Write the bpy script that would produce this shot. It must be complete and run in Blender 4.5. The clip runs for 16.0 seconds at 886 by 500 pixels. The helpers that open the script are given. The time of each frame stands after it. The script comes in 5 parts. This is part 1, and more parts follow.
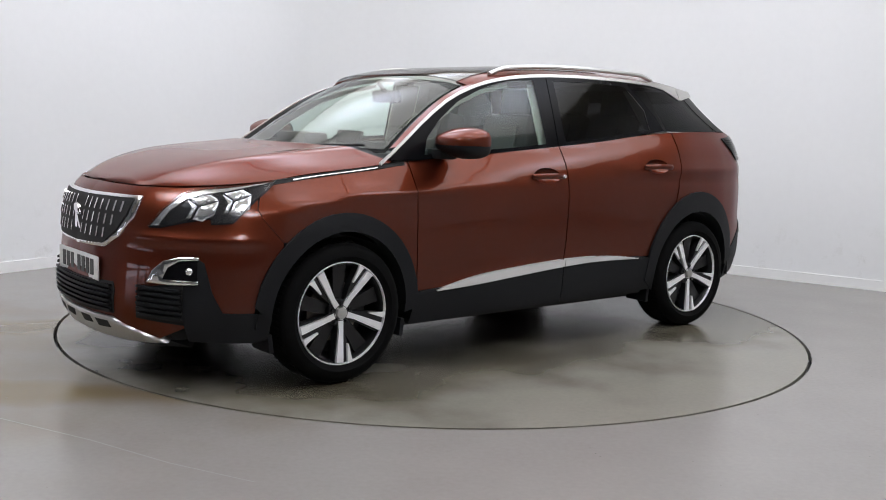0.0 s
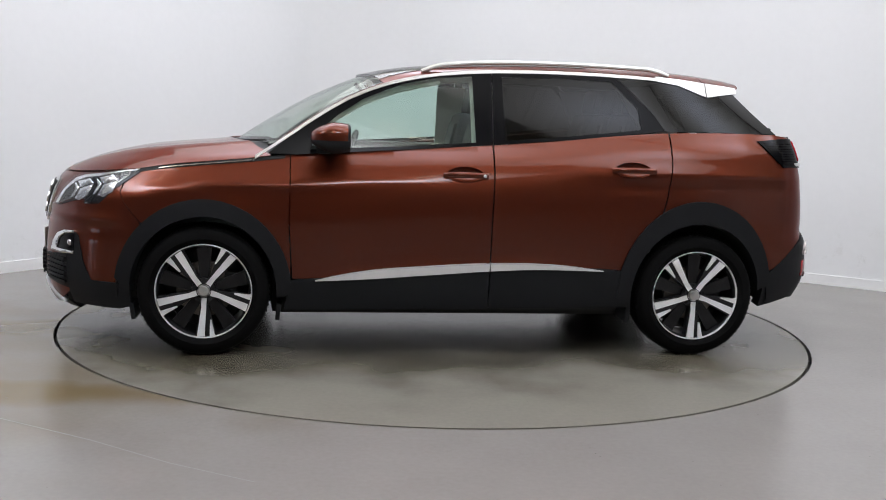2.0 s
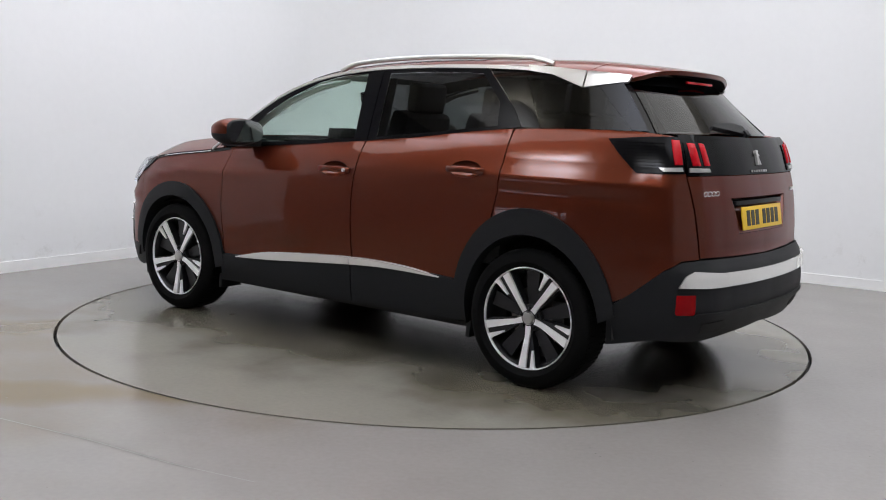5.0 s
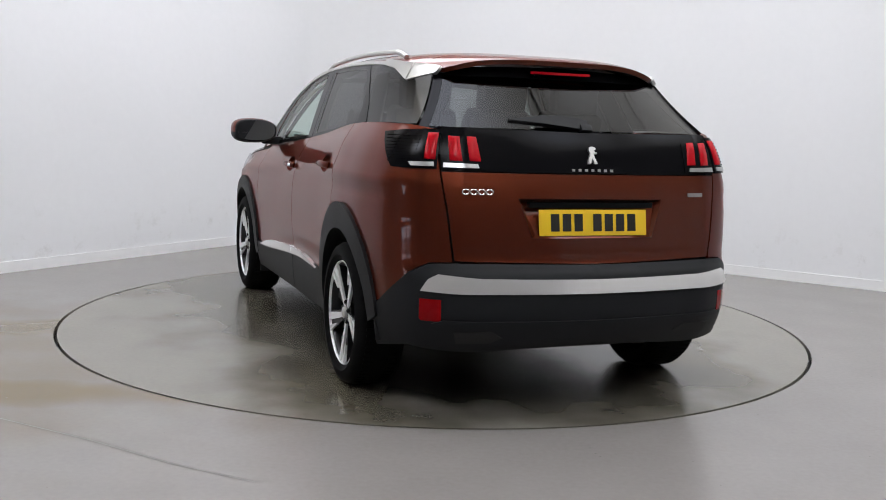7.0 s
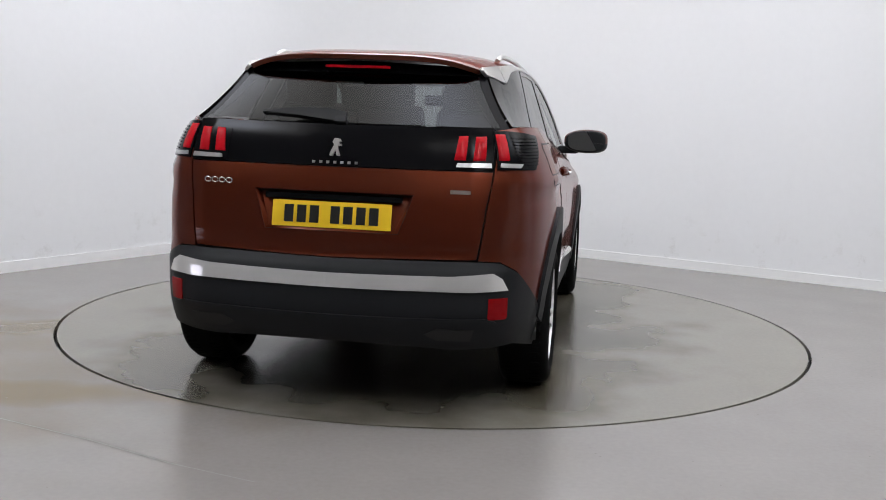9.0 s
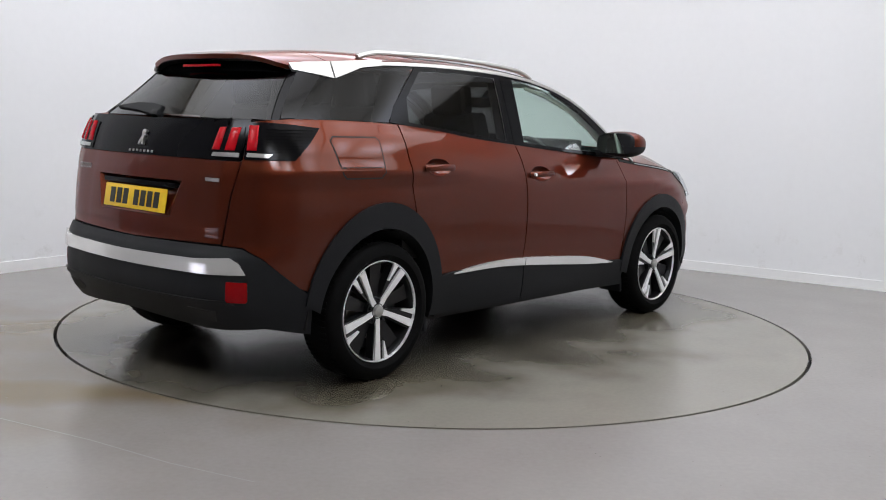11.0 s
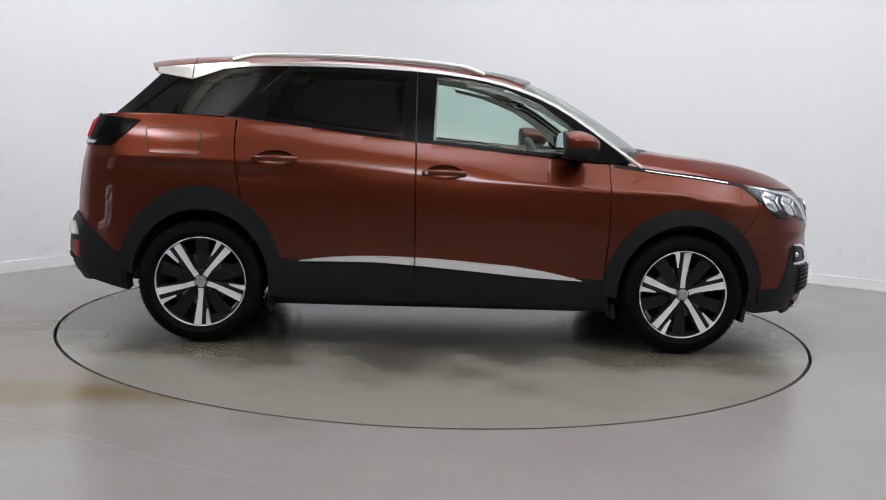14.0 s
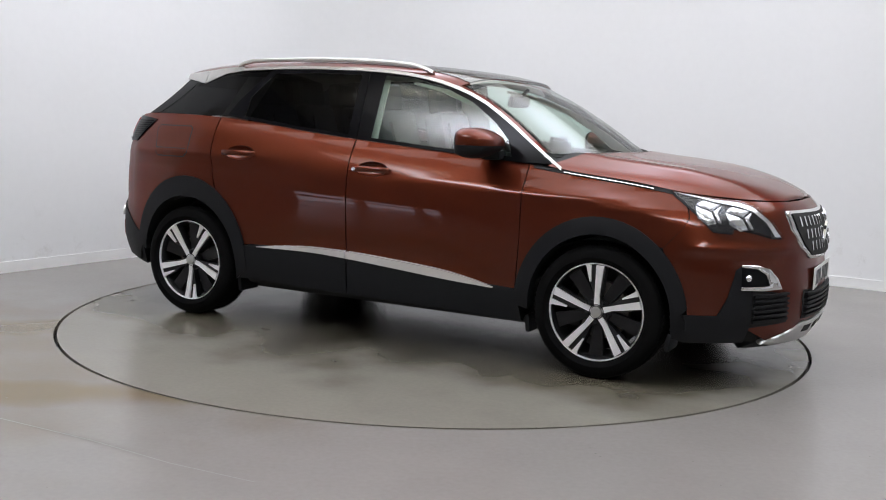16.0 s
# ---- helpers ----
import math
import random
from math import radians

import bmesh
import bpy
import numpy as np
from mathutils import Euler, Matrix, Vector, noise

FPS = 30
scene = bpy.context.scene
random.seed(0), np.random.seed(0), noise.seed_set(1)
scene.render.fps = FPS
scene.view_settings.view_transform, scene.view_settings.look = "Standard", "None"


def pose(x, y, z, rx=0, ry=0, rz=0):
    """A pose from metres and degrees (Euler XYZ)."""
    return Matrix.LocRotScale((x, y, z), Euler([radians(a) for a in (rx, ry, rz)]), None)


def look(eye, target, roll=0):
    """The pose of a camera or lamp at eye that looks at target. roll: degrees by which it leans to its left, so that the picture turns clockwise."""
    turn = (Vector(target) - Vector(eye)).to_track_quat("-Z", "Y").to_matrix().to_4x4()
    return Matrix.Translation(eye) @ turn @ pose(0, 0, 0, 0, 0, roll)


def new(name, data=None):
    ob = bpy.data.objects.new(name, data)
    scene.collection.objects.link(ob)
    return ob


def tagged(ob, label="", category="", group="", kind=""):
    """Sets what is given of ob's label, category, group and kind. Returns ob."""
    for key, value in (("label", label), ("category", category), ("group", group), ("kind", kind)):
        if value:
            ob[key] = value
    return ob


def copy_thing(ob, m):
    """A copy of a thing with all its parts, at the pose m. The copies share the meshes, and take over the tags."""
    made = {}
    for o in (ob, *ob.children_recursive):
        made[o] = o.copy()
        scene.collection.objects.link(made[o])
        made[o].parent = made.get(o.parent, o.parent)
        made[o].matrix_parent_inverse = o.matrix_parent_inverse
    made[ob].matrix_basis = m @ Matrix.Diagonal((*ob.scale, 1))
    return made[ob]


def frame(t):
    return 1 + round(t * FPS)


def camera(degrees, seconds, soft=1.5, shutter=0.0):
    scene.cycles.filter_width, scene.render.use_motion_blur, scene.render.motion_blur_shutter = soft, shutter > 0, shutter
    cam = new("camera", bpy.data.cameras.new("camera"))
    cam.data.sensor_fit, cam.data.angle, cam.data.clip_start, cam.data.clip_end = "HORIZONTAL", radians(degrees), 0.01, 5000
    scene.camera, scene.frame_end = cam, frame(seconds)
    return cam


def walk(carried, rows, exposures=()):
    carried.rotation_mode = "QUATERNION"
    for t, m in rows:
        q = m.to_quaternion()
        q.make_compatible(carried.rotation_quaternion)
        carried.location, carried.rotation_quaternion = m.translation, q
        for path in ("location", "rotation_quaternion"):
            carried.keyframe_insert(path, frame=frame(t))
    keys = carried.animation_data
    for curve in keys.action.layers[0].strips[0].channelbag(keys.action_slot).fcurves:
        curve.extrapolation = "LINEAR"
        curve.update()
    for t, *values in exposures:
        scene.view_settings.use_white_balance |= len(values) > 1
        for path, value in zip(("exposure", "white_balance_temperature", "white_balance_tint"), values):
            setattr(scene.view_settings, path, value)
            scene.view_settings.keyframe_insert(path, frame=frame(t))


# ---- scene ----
cam = camera(48.19, 16.0, soft=1.0)
EYE, AIM = (0.0, -6.2124, 1.2635), (0.0621, 3.7019, -0.0414)
walk(cam, [(0.0, look(EYE, AIM, 2.034)), (16.0, look(EYE, AIM, 2.034))])

# ---- light: a white booth lit from its ceiling ----
world = bpy.data.worlds.new("world")
scene.world = world
world.use_nodes = True
world.node_tree.nodes["Background"].inputs[0].default_value = (0.75, 0.80, 0.90, 1)
world.node_tree.nodes["Background"].inputs[1].default_value = 0.05
scene.view_settings.exposure = 0.0
CEILING_LOW, CEILING_SPOT = 1.6, 3.6
SOFTBOX_LOW, SOFTBOX_SPOT = 1.5, 19.0
SIDE_LIGHT = 2.6


# ---- materials ----
def node(nt, kind, **values):
    n = nt.nodes.new(kind)
    for key, value in values.items():
        n.inputs[key.replace("_", " ")].default_value = value
    return n


def material(name, color, rough=0.5, metal=0.0, coat=0.0, vary=0.06, grain=40.0, bump=0.0, emit=0.0, spec=0.5, smear=0.0, transmission=0.0):
    """A principled surface whose colour and gloss vary at two scales."""
    m = bpy.data.materials.new(name)
    m.use_nodes = True
    nt = m.node_tree
    b = nt.nodes["Principled BSDF"]
    b.inputs["Metallic"].default_value, b.inputs["Coat Weight"].default_value = metal, coat
    b.inputs["Coat Roughness"].default_value = 0.03
    b.inputs["Specular IOR Level"].default_value = spec
    b.inputs["Transmission Weight"].default_value = transmission
    tc = nt.nodes.new("ShaderNodeTexCoord")
    fine, broad = node(nt, "ShaderNodeTexNoise", Scale=grain, Detail=4.0), node(nt, "ShaderNodeTexNoise", Scale=grain * 0.06, Detail=3.0)
    nt.links.new(tc.outputs["Object"], fine.inputs["Vector"])
    nt.links.new(tc.outputs["Object"], broad.inputs["Vector"])
    mix = nt.nodes.new("ShaderNodeMix")
    mix.data_type = "FLOAT"
    mix.inputs[0].default_value = 0.5
    nt.links.new(fine.outputs[0], mix.inputs[2])
    nt.links.new(broad.outputs[0], mix.inputs[3])
    ramp = nt.nodes.new("ShaderNodeMix")
    ramp.data_type = "RGBA"
    ramp.inputs[6].default_value = (*[c * (1 - vary * 2) for c in color], 1)
    ramp.inputs[7].default_value = (*[min(1, c * (1 + vary * 2)) for c in color], 1)
    nt.links.new(mix.outputs[0], ramp.inputs[0])
    nt.links.new(ramp.outputs[2], b.inputs["Base Color"])
    rr = nt.nodes.new("ShaderNodeMapRange")
    rr.inputs[3].default_value, rr.inputs[4].default_value = max(0, rough - smear), min(1, rough + smear)
    nt.links.new(broad.outputs[0], rr.inputs[0])
    nt.links.new(rr.outputs[0], b.inputs["Roughness"])
    if bump:
        bm_ = node(nt, "ShaderNodeBump", Strength=bump, Distance=0.002)
        nt.links.new(fine.outputs[0], bm_.inputs["Height"])
        nt.links.new(bm_.outputs[0], b.inputs["Normal"])
    if emit:
        b.inputs["Emission Color"].default_value = (*color, 1)
        b.inputs["Emission Strength"].default_value = emit
    return m


def glass(name, tint, gloss=0.03, front=0.08):
    """A pane: tinted see-through glass with a clear reflection that grows towards grazing views."""
    m = bpy.data.materials.new(name)
    m.use_nodes = True
    nt = m.node_tree
    nt.nodes.clear()
    out, mix = nt.nodes.new("ShaderNodeOutputMaterial"), nt.nodes.new("ShaderNodeMixShader")
    clear, shine, facing = nt.nodes.new("ShaderNodeBsdfTransparent"), nt.nodes.new("ShaderNodeBsdfGlossy"), nt.nodes.new("ShaderNodeLayerWeight")
    clear.inputs[0].default_value = (*tint, 1)
    shine.inputs["Roughness"].default_value = gloss
    facing.inputs[0].default_value = 0.5
    fifth, share = nt.nodes.new("ShaderNodeMath"), nt.nodes.new("ShaderNodeMath")
    fifth.operation, share.operation = "POWER", "MULTIPLY_ADD"
    fifth.inputs[1].default_value = 5.0
    share.inputs[1].default_value, share.inputs[2].default_value = 0.85 - front, front
    nt.links.new(facing.outputs["Facing"], fifth.inputs[0])
    nt.links.new(fifth.outputs[0], share.inputs[0])
    nt.links.new(share.outputs[0], mix.inputs[0])
    nt.links.new(clear.outputs[0], mix.inputs[1])
    nt.links.new(shine.outputs[0], mix.inputs[2])
    nt.links.new(mix.outputs[0], out.inputs[0])
    return m


def metallic_paint(name, color, deep):
    """Copper metallic paint: flakes under a clear coat, with a thin film of dust and faint wavy stone chips."""
    m = material(name, color, 0.40, 0.86, 1.0, 0.02, 25.0, 0.0, smear=0.04)
    nt = m.node_tree
    b = nt.nodes["Principled BSDF"]
    b.inputs["Specular Tint"].default_value = (0.58, 0.24, 0.14, 1)
    b.inputs["Coat Weight"].default_value = 0.75
    b.inputs["Coat IOR"].default_value = 1.46
    tc = nt.nodes.new("ShaderNodeTexCoord")
    flake = node(nt, "ShaderNodeTexVoronoi", Scale=900.0)
    nt.links.new(tc.outputs["Object"], flake.inputs["Vector"])
    mix = nt.nodes.new("ShaderNodeMix")
    mix.data_type = "RGBA"
    mix.inputs[6].default_value, mix.inputs[7].default_value = (*deep, 1), (*color, 1)
    nt.links.new(flake.outputs["Color"], mix.inputs[0])
    nt.links.new(mix.outputs[2], b.inputs["Base Color"])
    return m


def resin_floor(name, color, stain, spots, wet_shade=()):
    """Poured resin: broad clouds, fine speckle, brown damp stains of their own shape, scuffs, and damp with shade
    painted in.
    """
    m = material(name, color, 0.3, 0.0, 0.0, 0.085, 42.0, 0.0)
    nt = m.node_tree
    b = nt.nodes["Principled BSDF"]
    base = b.inputs["Base Color"].links[0].from_socket
    tc = nt.nodes.new("ShaderNodeTexCoord")
    warp = node(nt, "ShaderNodeTexNoise", Scale=1.9, Detail=3.0, Roughness=0.42)
    nt.links.new(tc.outputs["Object"], warp.inputs["Vector"])
    def cover(shapes):
        """How far a place is covered by ragged-edged oval patches."""
        total = None
        for (x, y, rx, ry, turn, power) in shapes:
            mp = nt.nodes.new("ShaderNodeMapping")
            mp.vector_type = "TEXTURE"
            mp.inputs["Location"].default_value = (x, y, 0)
            mp.inputs["Rotation"].default_value = (0, 0, radians(turn))
            mp.inputs["Scale"].default_value = (rx, ry, 1)
            nt.links.new(tc.outputs["Object"], mp.inputs["Vector"])
            ln = nt.nodes.new("ShaderNodeVectorMath")
            ln.operation = "LENGTH"
            nt.links.new(mp.outputs[0], ln.inputs[0])
            add = nt.nodes.new("ShaderNodeMath")
            add.operation = "MULTIPLY_ADD"
            add.inputs[1].default_value = 1.7
            nt.links.new(warp.outputs[0], add.inputs[0])
            nt.links.new(ln.outputs["Value"], add.inputs[2])
            mr = nt.nodes.new("ShaderNodeMapRange")
            mr.interpolation_type = "SMOOTHSTEP"
            mr.inputs[1].default_value, mr.inputs[2].default_value = 0.95, 2.2
            mr.inputs[3].default_value, mr.inputs[4].default_value = power, 0.0
            nt.links.new(add.outputs[0], mr.inputs[0])
            if total is None:
                total = mr.outputs[0]
            else:
                mx = nt.nodes.new("ShaderNodeMath")
                mx.operation = "MAXIMUM"
                nt.links.new(total, mx.inputs[0])
                nt.links.new(mr.outputs[0], mx.inputs[1])
                total = mx.outputs[0]
        return total
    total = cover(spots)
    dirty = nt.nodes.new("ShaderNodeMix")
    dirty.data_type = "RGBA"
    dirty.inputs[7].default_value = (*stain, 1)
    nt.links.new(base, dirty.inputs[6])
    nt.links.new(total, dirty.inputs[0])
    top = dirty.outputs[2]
    if wet_shade:
        # near-black over the damp: the car's shade put into the colour
        wet_shade_cover = cover(wet_shade)
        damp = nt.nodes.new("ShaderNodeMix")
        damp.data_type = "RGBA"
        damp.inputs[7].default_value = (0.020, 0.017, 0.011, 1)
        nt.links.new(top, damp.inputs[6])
        nt.links.new(wet_shade_cover, damp.inputs[0])
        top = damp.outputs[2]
    speck = node(nt, "ShaderNodeTexVoronoi", Scale=8.0)
    nt.links.new(tc.outputs["Object"], speck.inputs["Vector"])
    sr = nt.nodes.new("ShaderNodeMapRange")
    sr.inputs[1].default_value, sr.inputs[2].default_value = 0.018, 0.03
    sr.inputs[3].default_value, sr.inputs[4].default_value = 0.6, 0.0
    nt.links.new(speck.outputs["Distance"], sr.inputs[0])
    chip = nt.nodes.new("ShaderNodeMix")
    chip.data_type = "RGBA"
    chip.inputs[7].default_value = (0.07, 0.065, 0.06, 1)
    nt.links.new(top, chip.inputs[6])
    nt.links.new(sr.outputs[0], chip.inputs[0])
    nt.links.new(chip.outputs[2], b.inputs["Base Color"])
    dry = nt.nodes.new("ShaderNodeMath")
    dry.operation = "MULTIPLY_ADD"
    dry.inputs[1].default_value = -0.09
    nt.links.new(total, dry.inputs[0])
    dry.inputs[2].default_value = 0.26
    nt.links.new(dry.outputs[0], b.inputs["Roughness"])
    return m




def scuffed_wall(name, color):
    """White emulsion with faint grey scuffs of their own shape along its foot."""
    m = material(name, color, 0.6, vary=0.022, grain=16.0, bump=0.05)
    nt = m.node_tree
    b = nt.nodes["Principled BSDF"]
    base = b.inputs["Base Color"].links[0].from_socket
    tc, sep = nt.nodes.new("ShaderNodeTexCoord"), nt.nodes.new("ShaderNodeSeparateXYZ")
    nt.links.new(tc.outputs["Object"], sep.inputs[0])
    blot = node(nt, "ShaderNodeTexNoise", Scale=5.0, Detail=8.0, Roughness=0.72)
    nt.links.new(tc.outputs["Object"], blot.inputs["Vector"])
    pick = nt.nodes.new("ShaderNodeMapRange")
    pick.inputs[1].default_value, pick.inputs[2].default_value = 0.56, 0.72
    pick.inputs[3].default_value, pick.inputs[4].default_value = 0.0, 0.55
    nt.links.new(blot.outputs[0], pick.inputs[0])
    low = nt.nodes.new("ShaderNodeMapRange")
    low.inputs[1].default_value, low.inputs[2].default_value = 0.25, 0.55
    low.inputs[3].default_value, low.inputs[4].default_value = 1.0, 0.0
    nt.links.new(sep.outputs[2], low.inputs[0])
    both = nt.nodes.new("ShaderNodeMath")
    both.operation = "MULTIPLY"
    nt.links.new(pick.outputs[0], both.inputs[0])
    nt.links.new(low.outputs[0], both.inputs[1])
    mix = nt.nodes.new("ShaderNodeMix")
    mix.data_type = "RGBA"
    mix.inputs[7].default_value = (0.50, 0.49, 0.47, 1)
    nt.links.new(base, mix.inputs[6])
    nt.links.new(both.outputs[0], mix.inputs[0])
    nt.links.new(mix.outputs[2], b.inputs["Base Color"])
    return m


M_WALL = scuffed_wall("white wall paint", (0.73, 0.735, 0.745))
M_DIM = material("grey workshop wall paint", (0.20, 0.20, 0.205), 0.6, vary=0.03, grain=10.0)
M_BASEBOARD = material("white baseboard paint", (0.78, 0.78, 0.78), 0.4, vary=0.03, grain=20.0)
M_CEILING = material("cream ceiling paint", (0.80, 0.76, 0.66), 0.7, vary=0.01)


def lit_fabric(name, low, peak):
    """Stretched cream fabric with tubes behind it: soft bright spots on a dimmer, warmer glow."""
    m = material(name, (0.9, 0.9, 0.88), 0.7, vary=0.0)
    nt = m.node_tree
    b = nt.nodes["Principled BSDF"]
    tc, sep = nt.nodes.new("ShaderNodeTexCoord"), nt.nodes.new("ShaderNodeSeparateXYZ")
    nt.links.new(tc.outputs["Object"], sep.inputs[0])
    waves = []
    for axis, length in ((0, 2.8), (1, 1.655)):
        k = nt.nodes.new("ShaderNodeMath")
        k.operation = "MULTIPLY"
        k.inputs[1].default_value = 2 * math.pi / length
        nt.links.new(sep.outputs[axis], k.inputs[0])
        c = nt.nodes.new("ShaderNodeMath")
        c.operation = "COSINE"
        nt.links.new(k.outputs[0], c.inputs[0])
        h = nt.nodes.new("ShaderNodeMath")
        h.operation = "MULTIPLY_ADD"
        h.inputs[1].default_value, h.inputs[2].default_value = 0.5, 0.5
        nt.links.new(c.outputs[0], h.inputs[0])
        waves.append(h.outputs[0])
    spot = nt.nodes.new("ShaderNodeMath")
    spot.operation = "MULTIPLY"
    nt.links.new(waves[0], spot.inputs[0])
    nt.links.new(waves[1], spot.inputs[1])
    power = nt.nodes.new("ShaderNodeMath")
    power.operation = "MULTIPLY_ADD"
    power.inputs[1].default_value, power.inputs[2].default_value = peak, low
    nt.links.new(spot.outputs[0], power.inputs[0])
    tint = nt.nodes.new("ShaderNodeMix")
    tint.data_type = "RGBA"
    tint.inputs[6].default_value, tint.inputs[7].default_value = (0.975, 0.965, 0.95, 1), (0.905, 0.955, 1.12, 1)
    nt.links.new(spot.outputs[0], tint.inputs[0])
    nt.links.new(tint.outputs[2], b.inputs["Emission Color"])
    nt.links.new(power.outputs[0], b.inputs["Emission Strength"])
    return m


M_DIFFUSER = lit_fabric("lit ceiling fabric", CEILING_LOW, CEILING_SPOT)
M_SOFTBOX = lit_fabric("lit softbox fabric", SOFTBOX_LOW, SOFTBOX_SPOT)
M_DAYLIGHT = material("bright doorway daylight", (0.86, 0.85, 1.0), 0.6, vary=0.0, emit=SIDE_LIGHT)
M_STEEL = material("brushed steel", (0.45, 0.45, 0.46), 0.35, 1.0, vary=0.05)
M_FLOOR = resin_floor("grey resin floor", (0.226, 0.212, 0.199), (0.150, 0.112, 0.056),
                      [(-1.75, -1.93, 1.15, 0.27, 6, 0.95), (-2.6, -0.75, 1.2, 0.34, 20, 0.85), (-2.5, -1.4, 1.9, 1.5, 0, 0.55), (-2.6, -2.4, 1.0, 0.3, 10, 0.35), (-2.0, -1.75, 1.2, 0.5, 8, 0.55)])
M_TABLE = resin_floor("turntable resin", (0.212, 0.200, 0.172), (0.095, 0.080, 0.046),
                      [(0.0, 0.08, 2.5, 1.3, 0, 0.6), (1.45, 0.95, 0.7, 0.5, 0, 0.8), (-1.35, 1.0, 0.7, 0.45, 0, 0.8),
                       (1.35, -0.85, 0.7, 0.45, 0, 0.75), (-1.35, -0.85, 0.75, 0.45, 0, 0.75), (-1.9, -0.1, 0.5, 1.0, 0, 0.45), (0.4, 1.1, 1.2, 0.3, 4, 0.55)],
                      # damp under the car and axles, with the car's shade painted into it
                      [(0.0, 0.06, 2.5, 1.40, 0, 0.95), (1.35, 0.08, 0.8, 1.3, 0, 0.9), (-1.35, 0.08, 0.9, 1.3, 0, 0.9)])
M_JOINT = material("dusty floor joint", (0.15, 0.145, 0.135), 0.6)
M_GAP = material("black joint rubber", (0.012, 0.012, 0.012), 0.7)
M_PAINT = metallic_paint("copper metallic paint", (0.143, 0.0300, 0.0136), (0.081, 0.0152, 0.0070))
M_BLACK = material("black textured plastic", (0.0078, 0.0085, 0.0100), 0.55, spec=0.24, vary=0.1, grain=300.0, bump=0.25)
M_GLOSS = material("gloss black trim", (0.005, 0.005, 0.006), 0.14, spec=0.08)
M_PIANO = material("piano black lacquer", (0.006, 0.006, 0.007), 0.10, spec=0.18)
M_VOID = material("unlit underbody", (0.012, 0.012, 0.012), 0.8, vary=0.1)
M_CHROME = material("polished chrome", (0.82, 0.82, 0.83), 0.08, 1.0, vary=0.02)
M_SPEAR = material("bright chrome trim", (0.90, 0.90, 0.90), 0.15, 0.6, vary=0.02)
M_BARCHROME = material("bumper bar chrome", (0.90, 0.89, 0.87), 0.14, 0.6, vary=0.02)
M_SATIN = material("satin silver trim", (0.55, 0.545, 0.53), 0.28, 0.9, vary=0.02)
M_SILVER = material("silver painted plastic", (0.55, 0.55, 0.55), 0.3, 0.8, vary=0.03)
M_ALLOY = material("machined alloy", (0.92, 0.92, 0.93), 0.34, 0.35, vary=0.04, grain=60.0)
M_RIM = material("gloss black rim paint", (0.009, 0.009, 0.010), 0.3, spec=0.35)
M_TYRE = material("tyre rubber", (0.0035, 0.0035, 0.0036), 0.75, spec=0.08, vary=0.12, grain=60.0, bump=0.2)
M_DISC = material("worn brake disc", (0.22, 0.20, 0.18), 0.4, 0.9, vary=0.15)
M_CLEAR = glass("clear green-tinted glass", (0.74, 0.87, 0.82), 0.03, 0.05)
M_DARKGLASS = glass("dark privacy glass", (0.075, 0.076, 0.080), 0.04, 0.024)
M_REARGLASS = glass("smoked rear window glass", (0.16, 0.165, 0.165), 0.03, 0.028)
M_SUNROOF = glass("smoked roof glass", (0.5, 0.51, 0.52))
M_SCREEN = glass("windscreen glass", (0.80, 0.88, 0.84), 0.05, 0.10)
M_LENS = glass("clear lamp lens", (0.9, 0.92, 0.94), 0.01, 0.05)
M_RED = material("red lamp lens", (0.42, 0.004, 0.010), 0.25, spec=0.15, vary=0.05)
M_REFLECT = material("red reflector", (0.22, 0.003, 0.005), 0.25, spec=0.15, vary=0.15, grain=200.0)
M_PLATE_Y = material("yellow plate", (0.80, 0.52, 0.02), 0.35, vary=0.03)
M_PLATE_W = material("white plate", (0.75, 0.75, 0.74), 0.35, vary=0.03)
M_INK = material("black plate print", (0.01, 0.01, 0.01), 0.4)
M_SEAT = material("dark grey seat cloth", (0.085, 0.085, 0.088), 0.85, vary=0.1, grain=250.0, bump=0.3)
M_SEATLIGHT = material("mid grey seat insert", (0.12, 0.118, 0.115), 0.8, vary=0.08, grain=250.0, bump=0.3)
M_DASH = material("dark dashboard plastic", (0.045, 0.045, 0.047), 0.6, vary=0.1)
M_LINING = material("pale grey headlining", (0.60, 0.58, 0.53), 0.9, vary=0.04)
M_MIRROR = material("mirror glass", (0.85, 0.86, 0.87), 0.01, 1.0, vary=0.0)
M_LAMPBED = material("smoked lamp housing", (0.022, 0.022, 0.025), 0.25, 0.3)
M_LAMPIN = material("lamp reflector chrome", (0.90, 0.90, 0.92), 0.14, 0.8, vary=0.05)
M_BLUE = material("blue badge enamel", (0.02, 0.06, 0.35), 0.3)


# ---- mesh helpers ----
def mesh_of(name, verts, faces, mat, smooth=True, normals=None):
    me = bpy.data.meshes.new(name)
    me.from_pydata([tuple(map(float, p)) for p in verts], [], [tuple(map(int, f)) for f in faces])
    me.materials.append(mat)
    if smooth:
        me.polygons.foreach_set("use_smooth", [True] * len(me.polygons))
    if normals is not None:
        me.normals_split_custom_set_from_vertices([tuple(map(float, p)) for p in normals])
    return me


def part(name, data, parent, label="", at=None):
    ob = new(name, data)
    ob.parent = parent
    if at is not None:
        ob.matrix_basis = at
    if label:
        ob["label"] = label
    return ob


def bm_mesh(name, bm, mat, smooth=True, sharp=35):
    bmesh.ops.recalc_face_normals(bm, faces=bm.faces)
    me = bpy.data.meshes.new(name)
    bm.to_mesh(me)
    bm.free()
    me.materials.append(mat)
    if smooth:
        me.polygons.foreach_set("use_smooth", [True] * len(me.polygons))
        me.set_sharp_from_angle(angle=radians(sharp))
    return me


